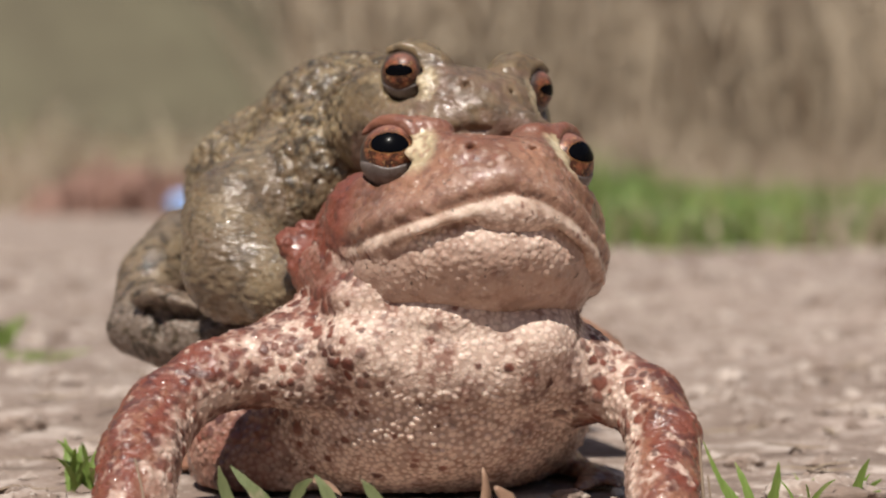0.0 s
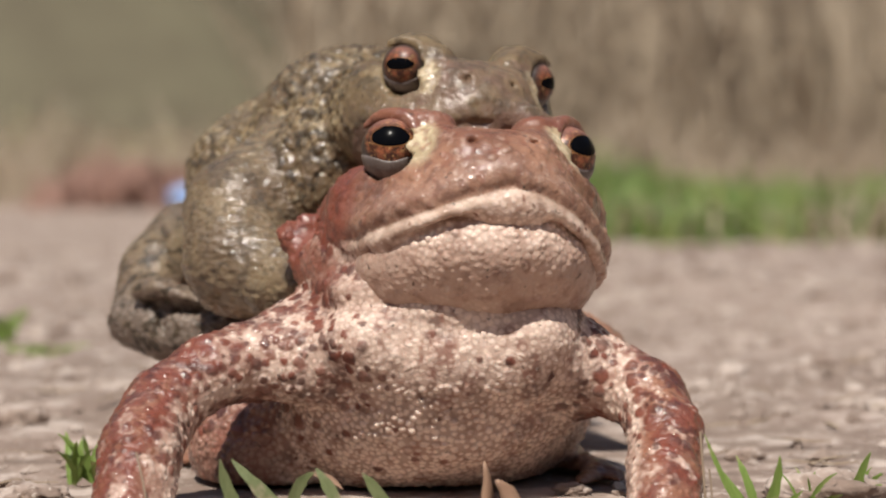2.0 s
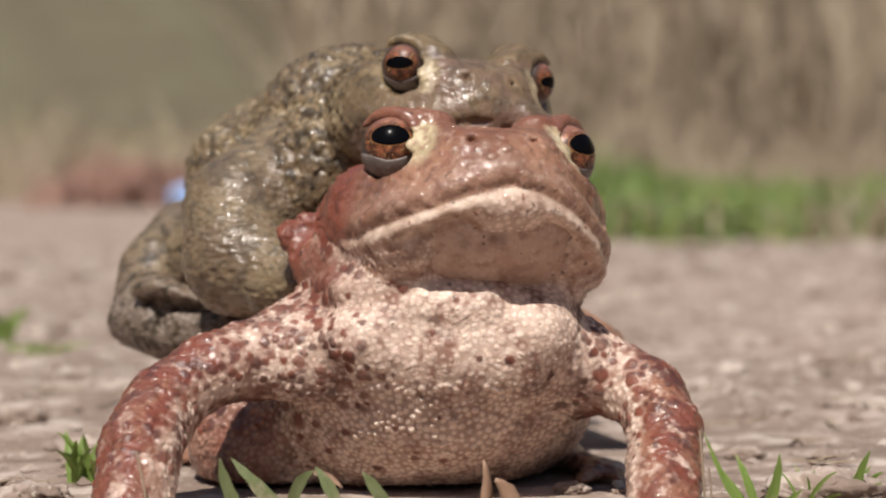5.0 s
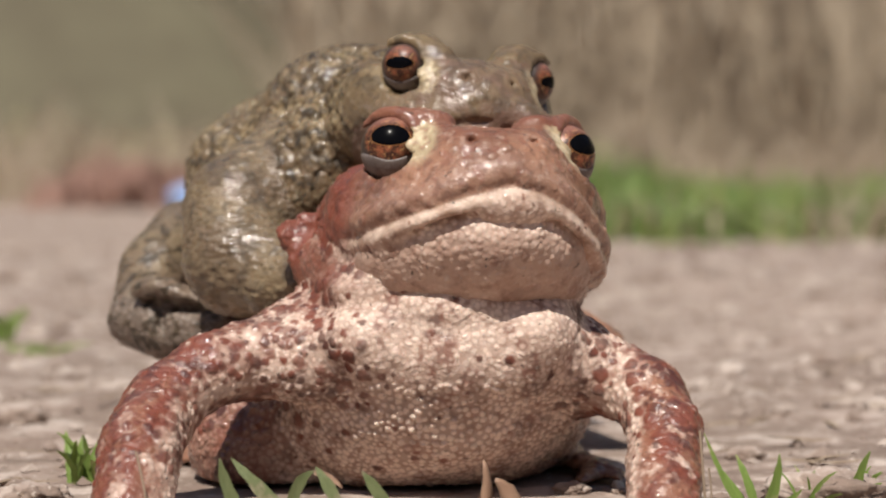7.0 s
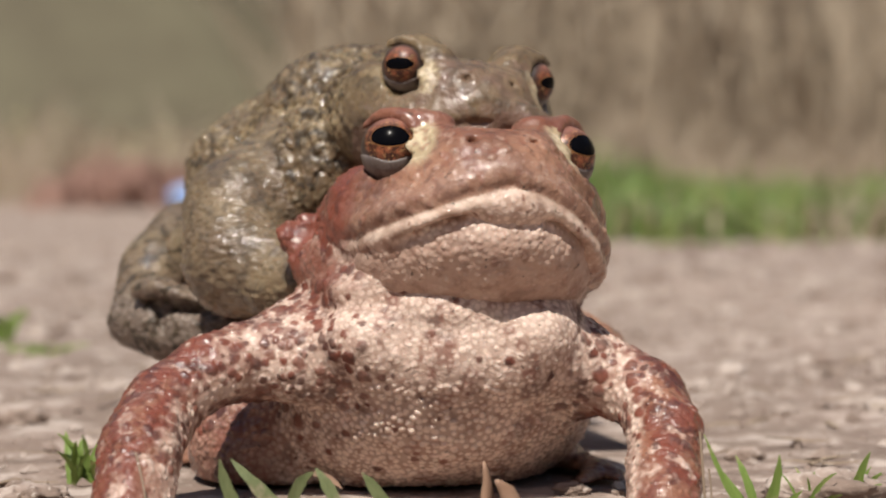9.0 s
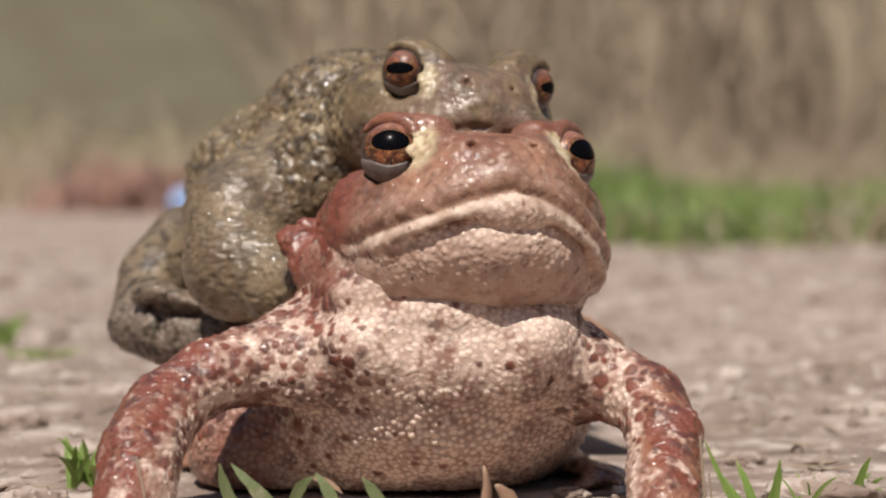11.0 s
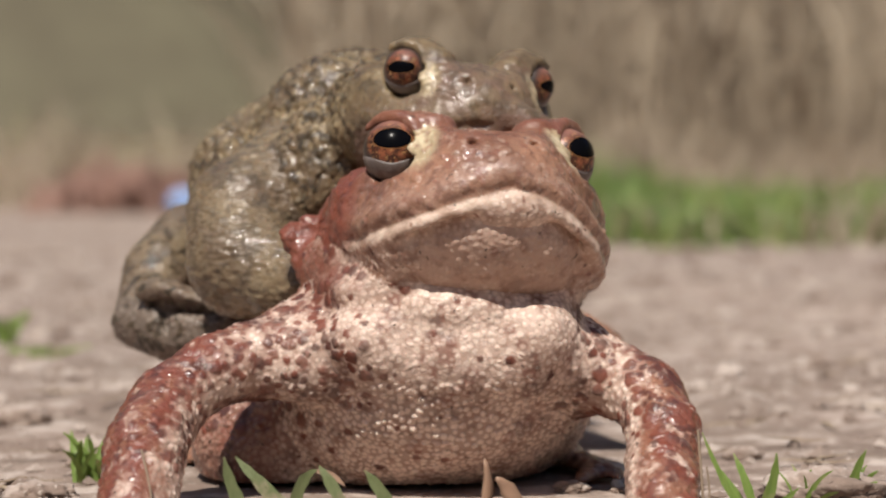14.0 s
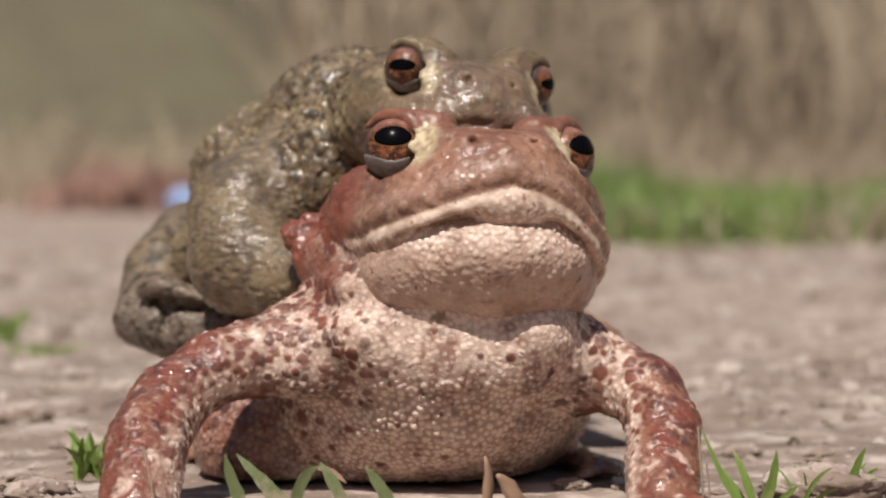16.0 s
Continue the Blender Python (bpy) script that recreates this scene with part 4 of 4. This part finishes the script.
def blade_mesh(points, width, fold=0.12, tip=0.12):
    """A grass blade along points: tapered, slightly folded along its rib, with thickness and an uneven edge."""
    pts, faces = [], []
    n = len(points)
    for i, p in enumerate(points):
        p, t = Vector(p), i / (n - 1)
        d = (Vector(points[min(i + 1, n - 1)]) - Vector(points[max(i - 1, 0)])).normalized()
        side = d.cross(Vector((0.35, -1, 0.25))).normalized()
        face = side.cross(d)
        wd = width * 0.5 * (0.8 + 0.35 * math.sin(math.pi * t) - (0.8 - tip) * t ** 3) * (1 + 0.12 * math.sin(i * 2.3 + points[0][0] * 900))
        th = width * 0.03
        pts += [tuple(p - side * wd), tuple(p - face * wd * fold * 2), tuple(p + side * wd), tuple(p - face * (wd * fold * 2) + face * th * 2)]
        if i:
            b = (i - 1) * 4
            for k in range(4):
                faces.append((b + k, b + (k + 1) % 4, b + 4 + (k + 1) % 4, b + 4 + k))
    faces += [(3, 2, 1, 0), tuple((n - 1) * 4 + k for k in range(4))]
    return pts, faces


def curve_points(a, b, c, n=9):
    """A bend from a over b to c."""
    a, b, c = Vector(a), Vector(b), Vector(c)
    return [tuple((1 - t) ** 2 * a + 2 * t * (1 - t) * b + t * t * c) for t in (i / (n - 1) for i in range(n))]


def tuft(name, label, base, blades, material):
    """A tuft of grass; blades in millimetres: foot, bend, tip, width."""
    root = new(name)
    root.location = Vector(base) * 0.001
    tagged(root, label, "grass", group="grass tufts on the path")
    for foot_at, bend, tip, width, *other in blades:
        mm = [Vector(p) * 0.001 - root.location for p in curve_points(foot_at, bend, tip)]
        pts, faces = blade_mesh(mm, width * 0.001)
        part("blade", mesh_of("blade", pts, faces, other[0] if other else material), material, root)
    return root


def straws(rng):
    """Bits of dead grass and stalk strewn on the earth."""
    pts, faces = [], []
    for _ in range(260):
        y = -0.03 + 0.5 * rng.random() ** 1.4
        x = (rng.random() - 0.5) * (0.16 + 0.5 * (y + 0.285))
        if -0.045 < x < 0.04 and -0.015 < y < 0.12:
            continue
        a, ln, wd = rng.uniform(0, 6.28), rng.uniform(0.004, 0.016), rng.uniform(0.00025, 0.0007)
        mid = ground_height(x, y) + 0.0006 + rng.random() * 0.0016
        q = [(x + math.cos(a) * ln * t, y + math.sin(a) * ln * t, max(ground_height(x + math.cos(a) * ln * t, y + math.sin(a) * ln * t) + 0.0004, mid + t * rng.normal() * 0.0006)) for t in (-0.5, -0.15, 0.2, 0.5)]
        p, f = tube(q, [wd, wd * 1.1, wd, wd * 0.5], 5)
        faces += [tuple(k + len(pts) for k in face) for face in f]
        pts += p
    tagged(new("straw", mesh_of("straw", pts, faces, STRAW, True)), "bits of dry straw strewn on the earth", "straw", kind="stuff")


def sprig(label, base, count, high, spread, width, rng):
    """A loose tuft of thin young blades that lean all ways."""
    blades = []
    for _ in range(count):
        a, l = rng.uniform(0, 6.28), rng.uniform(0.15, 1.0) * spread
        h = high * rng.uniform(0.5, 1.0)
        f = (base[0] + rng.normal() * spread * 0.15, base[1] + rng.normal() * spread * 0.15, -0.5)
        blades.append((f, (f[0] + math.cos(a) * l * 0.3, f[1] + math.sin(a) * l * 0.3, h * 0.75), (f[0] + math.cos(a) * l, f[1] + math.sin(a) * l, h), width * rng.uniform(0.6, 1.2)))
    tuft("grass_tuft", label, base, blades, BLADE)


def fibres():
    """Dry stalks that stand before the arms, and a white pebble."""
    for line, r in ((((-37.4, -22.0, 2.8), (-38.0, -21.0, 6.6), (-39.4, -19.0, 10.7)), 0.16), (((35.4, -6.0, 0.2), (35.2, -5.0, 5.0), (34.9, -3.0, 11.3)), 0.2), (((36.0, -6.0, -0.6), (36.5, -5.0, 2.7), (36.0, -4.0, 6.4)), 0.14)):
        pts = [Vector(p) * 0.001 for p in curve_points(*line)]
        base = Vector((pts[0].x, pts[0].y, 0))
        p, f = tube([tuple(q - base) for q in pts], [r * 0.001] * len(pts), 6)
        ob = new("dry_stalk", mesh_of("dry_stalk", p, f, STRAW, True))
        ob.location = base
        tagged(ob, "thin pale dry grass stalk standing in the earth", "stalk", group="dry stalks")
    bm = bmesh.new()
    bmesh.ops.create_icosphere(bm, subdivisions=3, radius=0.001)
    for v in bm.verts:
        v.co *= 1 + 0.3 * noise.noise(v.co * 900)
    me = bpy.data.meshes.new("pebble")
    bm.to_mesh(me)
    bm.free()
    me.materials.append(PEBBLE)
    ob = new("pebble", me)
    ob.location = Vector((26.1, 24.0, -0.2)) * 0.001
    tagged(ob, "small white pebble on the earth", "pebble")


def clods(rng):
    """Crumbs and clods of soil that lie about on the path."""
    for place, size in (((53.6, 4.0, 1.5), 8.0), ((51.9, 12.0, 1.2), 3.2), ((60.3, 8.0, 1.3), 4.0), ((-57.0, 4.0, 2.7), 4.6), ((-63.0, 18.0, 1.6), 3.4), ((-51.3, -2.0, 2.6), 2.6), ((50.3, 60.0, 0.2), 3.0),
                        ((-81.0, 110.0, 4.4), 5.0), ((18.7, 18.0, -0.2), 2.4), ((26.1, 18.0, 0.7), 1.2)):
        bm = bmesh.new()
        bmesh.ops.create_icosphere(bm, subdivisions=4, radius=size * 0.001)
        off = Vector(rng.uniform(0, 9, 3))
        for v in bm.verts:
            n = v.co.normalized()
            v.co *= 0.85 + 0.3 * noise.noise(n * 1.6 + off) + 0.22 * noise.noise(n * 4.5 + off) + 0.12 * noise.noise(n * 11 + off)
            v.co.z *= 0.55
            v.co.x *= 1.25
        me = bpy.data.meshes.new("soil_clod")
        bm.to_mesh(me)
        bm.free()
        me.materials.append(EARTH)
        me.shade_smooth()
        ob = new("soil_clod", me)
        ob.location = (place[0] * 0.001, place[1] * 0.001, ground_height(place[0] * 0.001, place[1] * 0.001) + size * 0.0002)
        tagged(ob, "small crumbly clod of dry brown soil", "soil", group="clods on the path")


def foreground_grass():
    tuft("grass_tuft", "pale bent grass blades before a toad's belly", (-27.1, -12.0, 1.9), [
        ((-26.0, -14.0, 1.1), (-28.5, -14.0, 4.7), (-29.2, -14.0, 9.1), 1.6), ((-20.6, -14.0, 2.3), (-24.7, -14.0, 5.7), (-27.8, -13.0, 9.0), 1.5),
        ((-20.8, -16.0, 1.1), (-23.0, -16.0, 4.4), (-25.5, -16.0, 6.6), 1.5)], WILTED)
    tuft("grass_tuft", "wilted bent grass blades before a toad's belly", (-16.5, -14.0, 2.3), [
        ((-20.0, -15.0, 1.3), (-19.4, -15.0, 6.8), (-16.8, -15.0, 7.5), 1.5), ((-12.6, -16.0, 1.1), (-14.7, -16.0, 5.9), (-16.6, -15.0, 8.1), 1.6),
        ((-16.8, -15.0, 7.4), (-14.6, -15.0, 7.1), (-13.1, -15.0, 5.3), 0.8, DEAD_LEAF)], WILTED)
    tuft("grass_tuft", "short wilted grass blade on bare earth", (-7.7, -14.0, 2.3), [
        ((-6.5, -15.0, 0.9), (-8.2, -15.0, 4.9), (-10.6, -15.0, 7.5), 1.7)], WILTED)
    tuft("grass_tuft", "fresh green grass tuft on bare earth", (42.6, -4.0, 0.6), [
        ((41.5, -6.0, -0.6), (38.1, -6.0, 3.6), (35.2, -5.0, 11.3), 0.9), ((42.8, -5.0, -0.7), (41.3, -5.0, 5.0), (39.8, -3.0, 8.1), 1.2),
        ((42.5, -7.0, -0.4), (45.0, -7.0, 3.8), (45.1, -7.0, 8.7), 1.5), ((42.7, -3.0, -1.1), (39.6, -3.0, 4.0), (37.0, -1.0, 6.8), 0.8),
        ((43.3, -4.0, -0.9), (46.8, -4.0, 1.8), (48.7, -4.0, 3.5), 0.9)], BLADE)
    tuft("grass_tuft", "small green grass tuft on bare earth", (57.2, 2.0, 0.8), [
        ((56.5, 0.0, -0.0), (56.5, 0.0, 4.3), (58.7, 0.0, 8.2), 1.4), ((56.6, 1.0, -0.2), (55.4, 1.0, 2.6), (54.2, 2.0, 4.1), 1.1), ((57.4, 1.0, -0.2), (58.1, 1.0, 2.6), (60.7, 2.0, 3.5), 1.2)], BLADE)
    rng = np.random.default_rng(12)
    sprig("bright young grass tuft on bare earth", (-54.5, 29, 0), 20, 7.5, 7.0, 0.85, rng)
    sprig("bright young grass tuft on bare earth", (-124, 304, 0), 12, 10, 9.0, 1.2, rng)
    sprig("sparse thin grass tuft among soil crumbs", (50, -2, 0), 7, 6.0, 6.0, 0.6, rng)
    sprig("sparse thin grass tuft among soil crumbs", (58, 6, 0), 6, 5.0, 5.0, 0.6, rng)
    sprig("faded low grass tuft on bare earth", (-106, 255, 0), 10, 3.0, 14.0, 0.9, rng)
    leaf = new("dead_leaf", None)
    leaf.location = Vector((7.1, -14.0, 2.3)) * 0.001
    tagged(leaf, "curled dry brown leaf blade before a toad", "leaf")
    for f, b, t, wd in (((4.6, -15.0, 0.6), (6.5, -15.0, 4.3), (5.3, -14.0, 8.9), 1.5), ((10.4, -15.0, 0.6), (8.9, -15.0, 5.0), (6.8, -15.0, 6.5), 2.3)):
        mm = [Vector(p) * 0.001 - leaf.location for p in curve_points(f, b, t)]
        pts, faces = blade_mesh(mm, wd * 0.001, 0.35, 0.15)
        part("lobe", mesh_of("lobe", pts, faces, DEAD_LEAF, True), DEAD_LEAF, leaf)


def thin_blades(name, label, category, count, place, height, width, material, lean, rng):
    """One mesh of many blades or stalks; place(rng) gives a foot."""
    pts, faces = [], []
    for _ in range(count):
        x, y, z = place(rng)
        h, wd = height * rng.uniform(0.4, 1.15) * (1 + 0.8 * noise.noise(Vector((x * 7, y * 2.5, 0)))), width * rng.uniform(0.6, 1.3)
        a, l = rng.uniform(0, 2 * math.pi), lean * rng.normal()
        b = rng.uniform(0, 2 * math.pi)
        sx, sy = math.cos(a) * wd * 0.5, math.sin(a) * wd * 0.5
        lx, ly = math.cos(b) * l * h, math.sin(b) * l * h
        n = len(pts)
        for f, g in ((0, 1.0), (0.5, 0.9), (1.0, 0.15)):
            ox, oy, oz = x + lx * f * f, y + ly * f * f, z + h * f * (1 - 0.25 * abs(l) * f)
            pts += [(ox - sx * g, oy - sy * g, oz), (ox + sx * g, oy + sy * g, oz), (ox - sy * g * 0.5, oy + sx * g * 0.5, oz)]
        for f in (0, 3):
            for i, j in ((0, 1), (1, 2), (2, 0)):
                faces.append((n + f + i, n + f + j, n + f + 3 + j, n + f + 3 + i))
    ob = new(name, mesh_of(name, pts, faces, material))
    tagged(ob, label, category, kind="stuff")


def verge(rng):
    def right(r):
        y = 1.16 + 1.6 * r.random() ** 1.3
        x = -0.02 + (r.random() ** 1.5) * 1.9 + 0.02 * r.normal()
        return x, y + 0.02 * math.sin(x * 25) + (0.35 * max(0.0, 0.09 - x) * 8), -0.002

    thin_blades("verge_grass", "fresh green grass along the edge of the path", "grass", 15000, right, 0.046, 0.004, VERGE, 0.95, rng)

    def clump(r):
        x = 0.2 + 0.042 * r.normal()
        return x, 1.45 + 0.12 * r.normal(), -0.002

    thin_blades("tall_grass", "taller green grass clump at the edge of the path", "grass", 1500, clump, 0.06, 0.005, VERGE, 0.5, rng)

    def withered(r):
        return 0.28 + 0.09 * r.normal(), 1.15 + 0.2 * r.random(), -0.002

    thin_blades("withered_grass", "withered tan grass among the green verge", "grass", 700, withered, 0.04, 0.005, TAN_STALK, 0.9, rng)

    def behind(r):
        return r.uniform(-2.5, 2.5), -1.4 - 1.8 * r.random(), -0.002

    thin_blades("verge_grass", "fresh green grass along the other edge of the path", "grass", 6000, behind, 0.05, 0.006, VERGE, 0.6, rng)

    def far(r):
        return r.uniform(-2.0, 2.6), 3.1 + 2.6 * r.random(), -0.002

    thin_blades("dry_grass", "low dry grass and dead stalks under the trees", "grass", 9000, far, 0.16, 0.007, TAN_STALK, 0.6, rng)

    def red(r):
        return -0.455 + 0.06 * r.normal(), 2.95 + 0.12 * r.normal(), 0.0

    thin_blades("red_leaf_heap", "low heap of reddish dead leaves at the path's edge", "leaves", 900, red, 0.06, 0.022, RED_LITTER, 0.9, rng)

    def thicket(r):
        y = 4.0 + 9.0 * r.random()
        return r.uniform(-0.075, 0.32) * y, y, 0.0

    thin_blades("thicket", "tangled dry brown undergrowth beneath bare trees", "undergrowth", 7000, thicket, 1.0, 0.014, TAN_STALK, 0.35, rng)

    def moss(r):
        y = 4.0 + 7.0 * r.random()
        return -0.05 - r.random() * 0.25 * y, y, 0.0

    thin_blades("mossy_thicket", "olive green undergrowth beneath bare trees", "undergrowth", 1500, moss, 0.16, 0.016, OLIVE_STALK, 0.5, rng)
    xs, ys = np.linspace(-5, 0.6, 41), np.linspace(5.2, 13, 31)
    pts = []
    for y in ys:
        for x in xs:
            rise = smooth_step(5.4, 10.5, y) * smooth_step(0.5, -1.2, x + 0.04 * (y - 6))
            pts.append((float(x), float(y), float(2.6 * rise - 0.06 + 0.09 * noise.noise(Vector((x * 1.7, y * 1.7, 0))) + 0.03 * noise.noise(Vector((x * 6, y * 6, 3))))))
    n = len(xs)
    faces = [(j * n + i, j * n + i + 1, (j + 1) * n + i + 1, (j + 1) * n + i) for j in range(len(ys) - 1) for i in range(n - 1)]
    tagged(new("bank", mesh_of("bank", pts, faces, MOSS, True)), "olive mossy bank rising beside the wood", "bank", kind="structure")


def tube(points, radii, sides=9):
    pts, faces = [], []
    for i, (p, r) in enumerate(zip(points, radii)):
        for k in range(sides):
            u = 2 * math.pi * k / sides
            pts.append((p[0] + r * math.cos(u), p[1] + r * math.sin(u) * 0.95, p[2] + (0.25 * r * math.sin(u) if i else 0)))
        if i:
            b = (i - 1) * sides
            for k in range(sides):
                faces.append((b + k, b + (k + 1) % sides, b + sides + (k + 1) % sides, b + sides + k))
    return pts, faces


def tree(x, y, r, high, material, rng):
    """A bare tree: tapered crooked trunk with limbs and a crown of twigs."""
    root = new("tree")
    root.location = (x, y, -0.02)
    tagged(root, "bare leafless tree at the wood's edge", "tree", group="trees of the wood")
    bend = rng.normal(0, 0.03, 2)
    spine = [(bend[0] * z * z * 0.2 + 0.04 * math.sin(z * 1.3 + x), bend[1] * z, z) for z in np.linspace(0, high, 14)]
    radii = [r * (1.25 - 0.2 * min(z, 1.0)) * (1 - 0.85 * z / high) for _, _, z in spine]
    p, f = tube(spine, radii)
    part("trunk", mesh_of("trunk", p, f, material, True), material, root)
    for i in range(4, 13):
        a = rng.uniform(0, 6.28)
        ln = high * 0.25 * rng.uniform(0.6, 1.2)
        s = Vector(spine[i])
        line = [tuple(s + Vector((math.cos(a) * ln * t, math.sin(a) * ln * t, ln * (0.5 * t + 0.4 * t * t)))) for t in (0, 0.3, 0.65, 1)]
        p, f = tube(line, [radii[i] * 0.5, radii[i] * 0.38, radii[i] * 0.25, 0.004], 6)
        part("limb", mesh_of("limb", p, f, material, True), material, root)
    p, f = [], []
    for _ in range(160):
        i = rng.integers(5, 14)
        a, ln = rng.uniform(0, 6.28), high * 0.12 * rng.uniform(0.4, 1.3)
        s = Vector(spine[i]) + Vector((math.cos(a), math.sin(a), 0.5)) * rng.uniform(0, high * 0.2)
        e = s + Vector((math.cos(a + 0.5) * ln, math.sin(a + 0.5) * ln, ln * 0.7))
        q, g = tube([tuple(s), tuple((s + e) / 2), tuple(e)], [0.008, 0.006, 0.002], 3)
        f += [tuple(k + len(p) for k in face) for face in g]
        p += q
    part("crown", mesh_of("crown", p, f, material), material, root)


def woods(rng):
    for x, y, r, dark in ((0.01, 7.0, 0.03, 0), (-0.38, 8.2, 0.045, 0), (-0.62, 9.5, 0.04, 0), (0.95, 7.6, 0.05, 0), (0.62, 8.6, 0.03, 0), (1.5, 8.3, 0.06, 1),
                          (0.33, 9.4, 0.05, 0), (1.2, 10.5, 0.05, 0), (-1.3, 9.0, 0.07, 1), (-2.1, 11, 0.09, 1), (2.2, 11.0, 0.08, 0), (1.85, 9.2, 0.04, 0),
                          (-0.9, 12.5, 0.07, 0), (0.0, 13, 0.08, 1), (0.8, 13.0, 0.06, 0), (2.6, 13.5, 0.1, 0), (-3.0, 13, 0.1, 1), (1.75, 12.2, 0.05, 0)):
        tree(x, y, r, 6 + 3 * rng.random(), BARK_DARK if dark else BARK, rng)
    # the wood goes on behind
    pts, faces = [], []
    for i in range(121):
        a = radians(-180 + 360 * i / 120)
        rr = 22 + 1.5 * math.sin(i * 1.7) * (abs(i - 60) < 59)
        pts += [(rr * math.sin(a), rr * math.cos(a), -0.2), (rr * math.sin(a), rr * math.cos(a), 9 + 1.2 * math.sin(i * 2.3))]
        if i:
            faces.append((2 * i - 2, 2 * i, 2 * i + 1, 2 * i - 1))
    tagged(new("backdrop", mesh_of("backdrop", pts, faces, WOOD_FAR)), "brown wood in the far distance", "backdrop", kind="structure")


def blue_scrap():
    bm = bmesh.new()
    bmesh.ops.create_icosphere(bm, subdivisions=3, radius=0.023)
    for v in bm.verts:
        v.co *= 1 + 0.25 * noise.noise(v.co * 120)
        v.co.z *= 0.75
    me = bpy.data.meshes.new("plastic_scrap")
    bm.to_mesh(me)
    bm.free()
    me.materials.append(BLUE)
    ob = new("plastic_scrap", me)
    ob.location = (-0.362, 2.65, 0.016)
    tagged(ob, "crumpled pale blue plastic scrap lying on the path", "litter")


ground()
grit(np.random.default_rng(1))
FEMALE, THROAT = female_toad()
MALE = male_toad()
foreground_grass()
fibres()
clods(np.random.default_rng(8))
straws(np.random.default_rng(6))
verge(np.random.default_rng(2))
woods(np.random.default_rng(3))
blue_scrap()


def motions():
    """The throat: how full it is, from 0 drawn in to 1 blown out."""
    full = ((0, .55), (.2, .55), (.5, .5), (.8, .5), (1.1, .42), (1.4, .45), (1.7, .55), (2, .7), (2.2, .85), (2.4, 1), (2.6, .95), (2.8, .8), (3, .35),
            (3.2, .15), (3.5, 0), (3.8, 0), (4.2, 0), (5.2, .15), (6.3, .4), (6.6, .42), (6.9, .5), (7.5, .5), (8.1, .5), (8.5, .48), (9.2, .5), (10.3, .5),
            (11.3, .5), (11.5, .5), (11.7, .75), (11.9, 1), (12.1, 1), (12.3, .95), (12.5, .8), (12.7, .5), (12.9, .25), (13.1, 0), (13.4, 0), (13.7, 0),
            (14, .3), (14.3, .4), (14.9, .45), (15.5, .55), (15.8, .65), (16, .85))
    up = Vector(F_AXES[:, 2])
    rows = []
    for t, q in full:
        rows.append((t, Matrix.Translation(up * (0.0075 * (1 - q) ** 1.25))))
    walk(THROAT, rows)


motions()
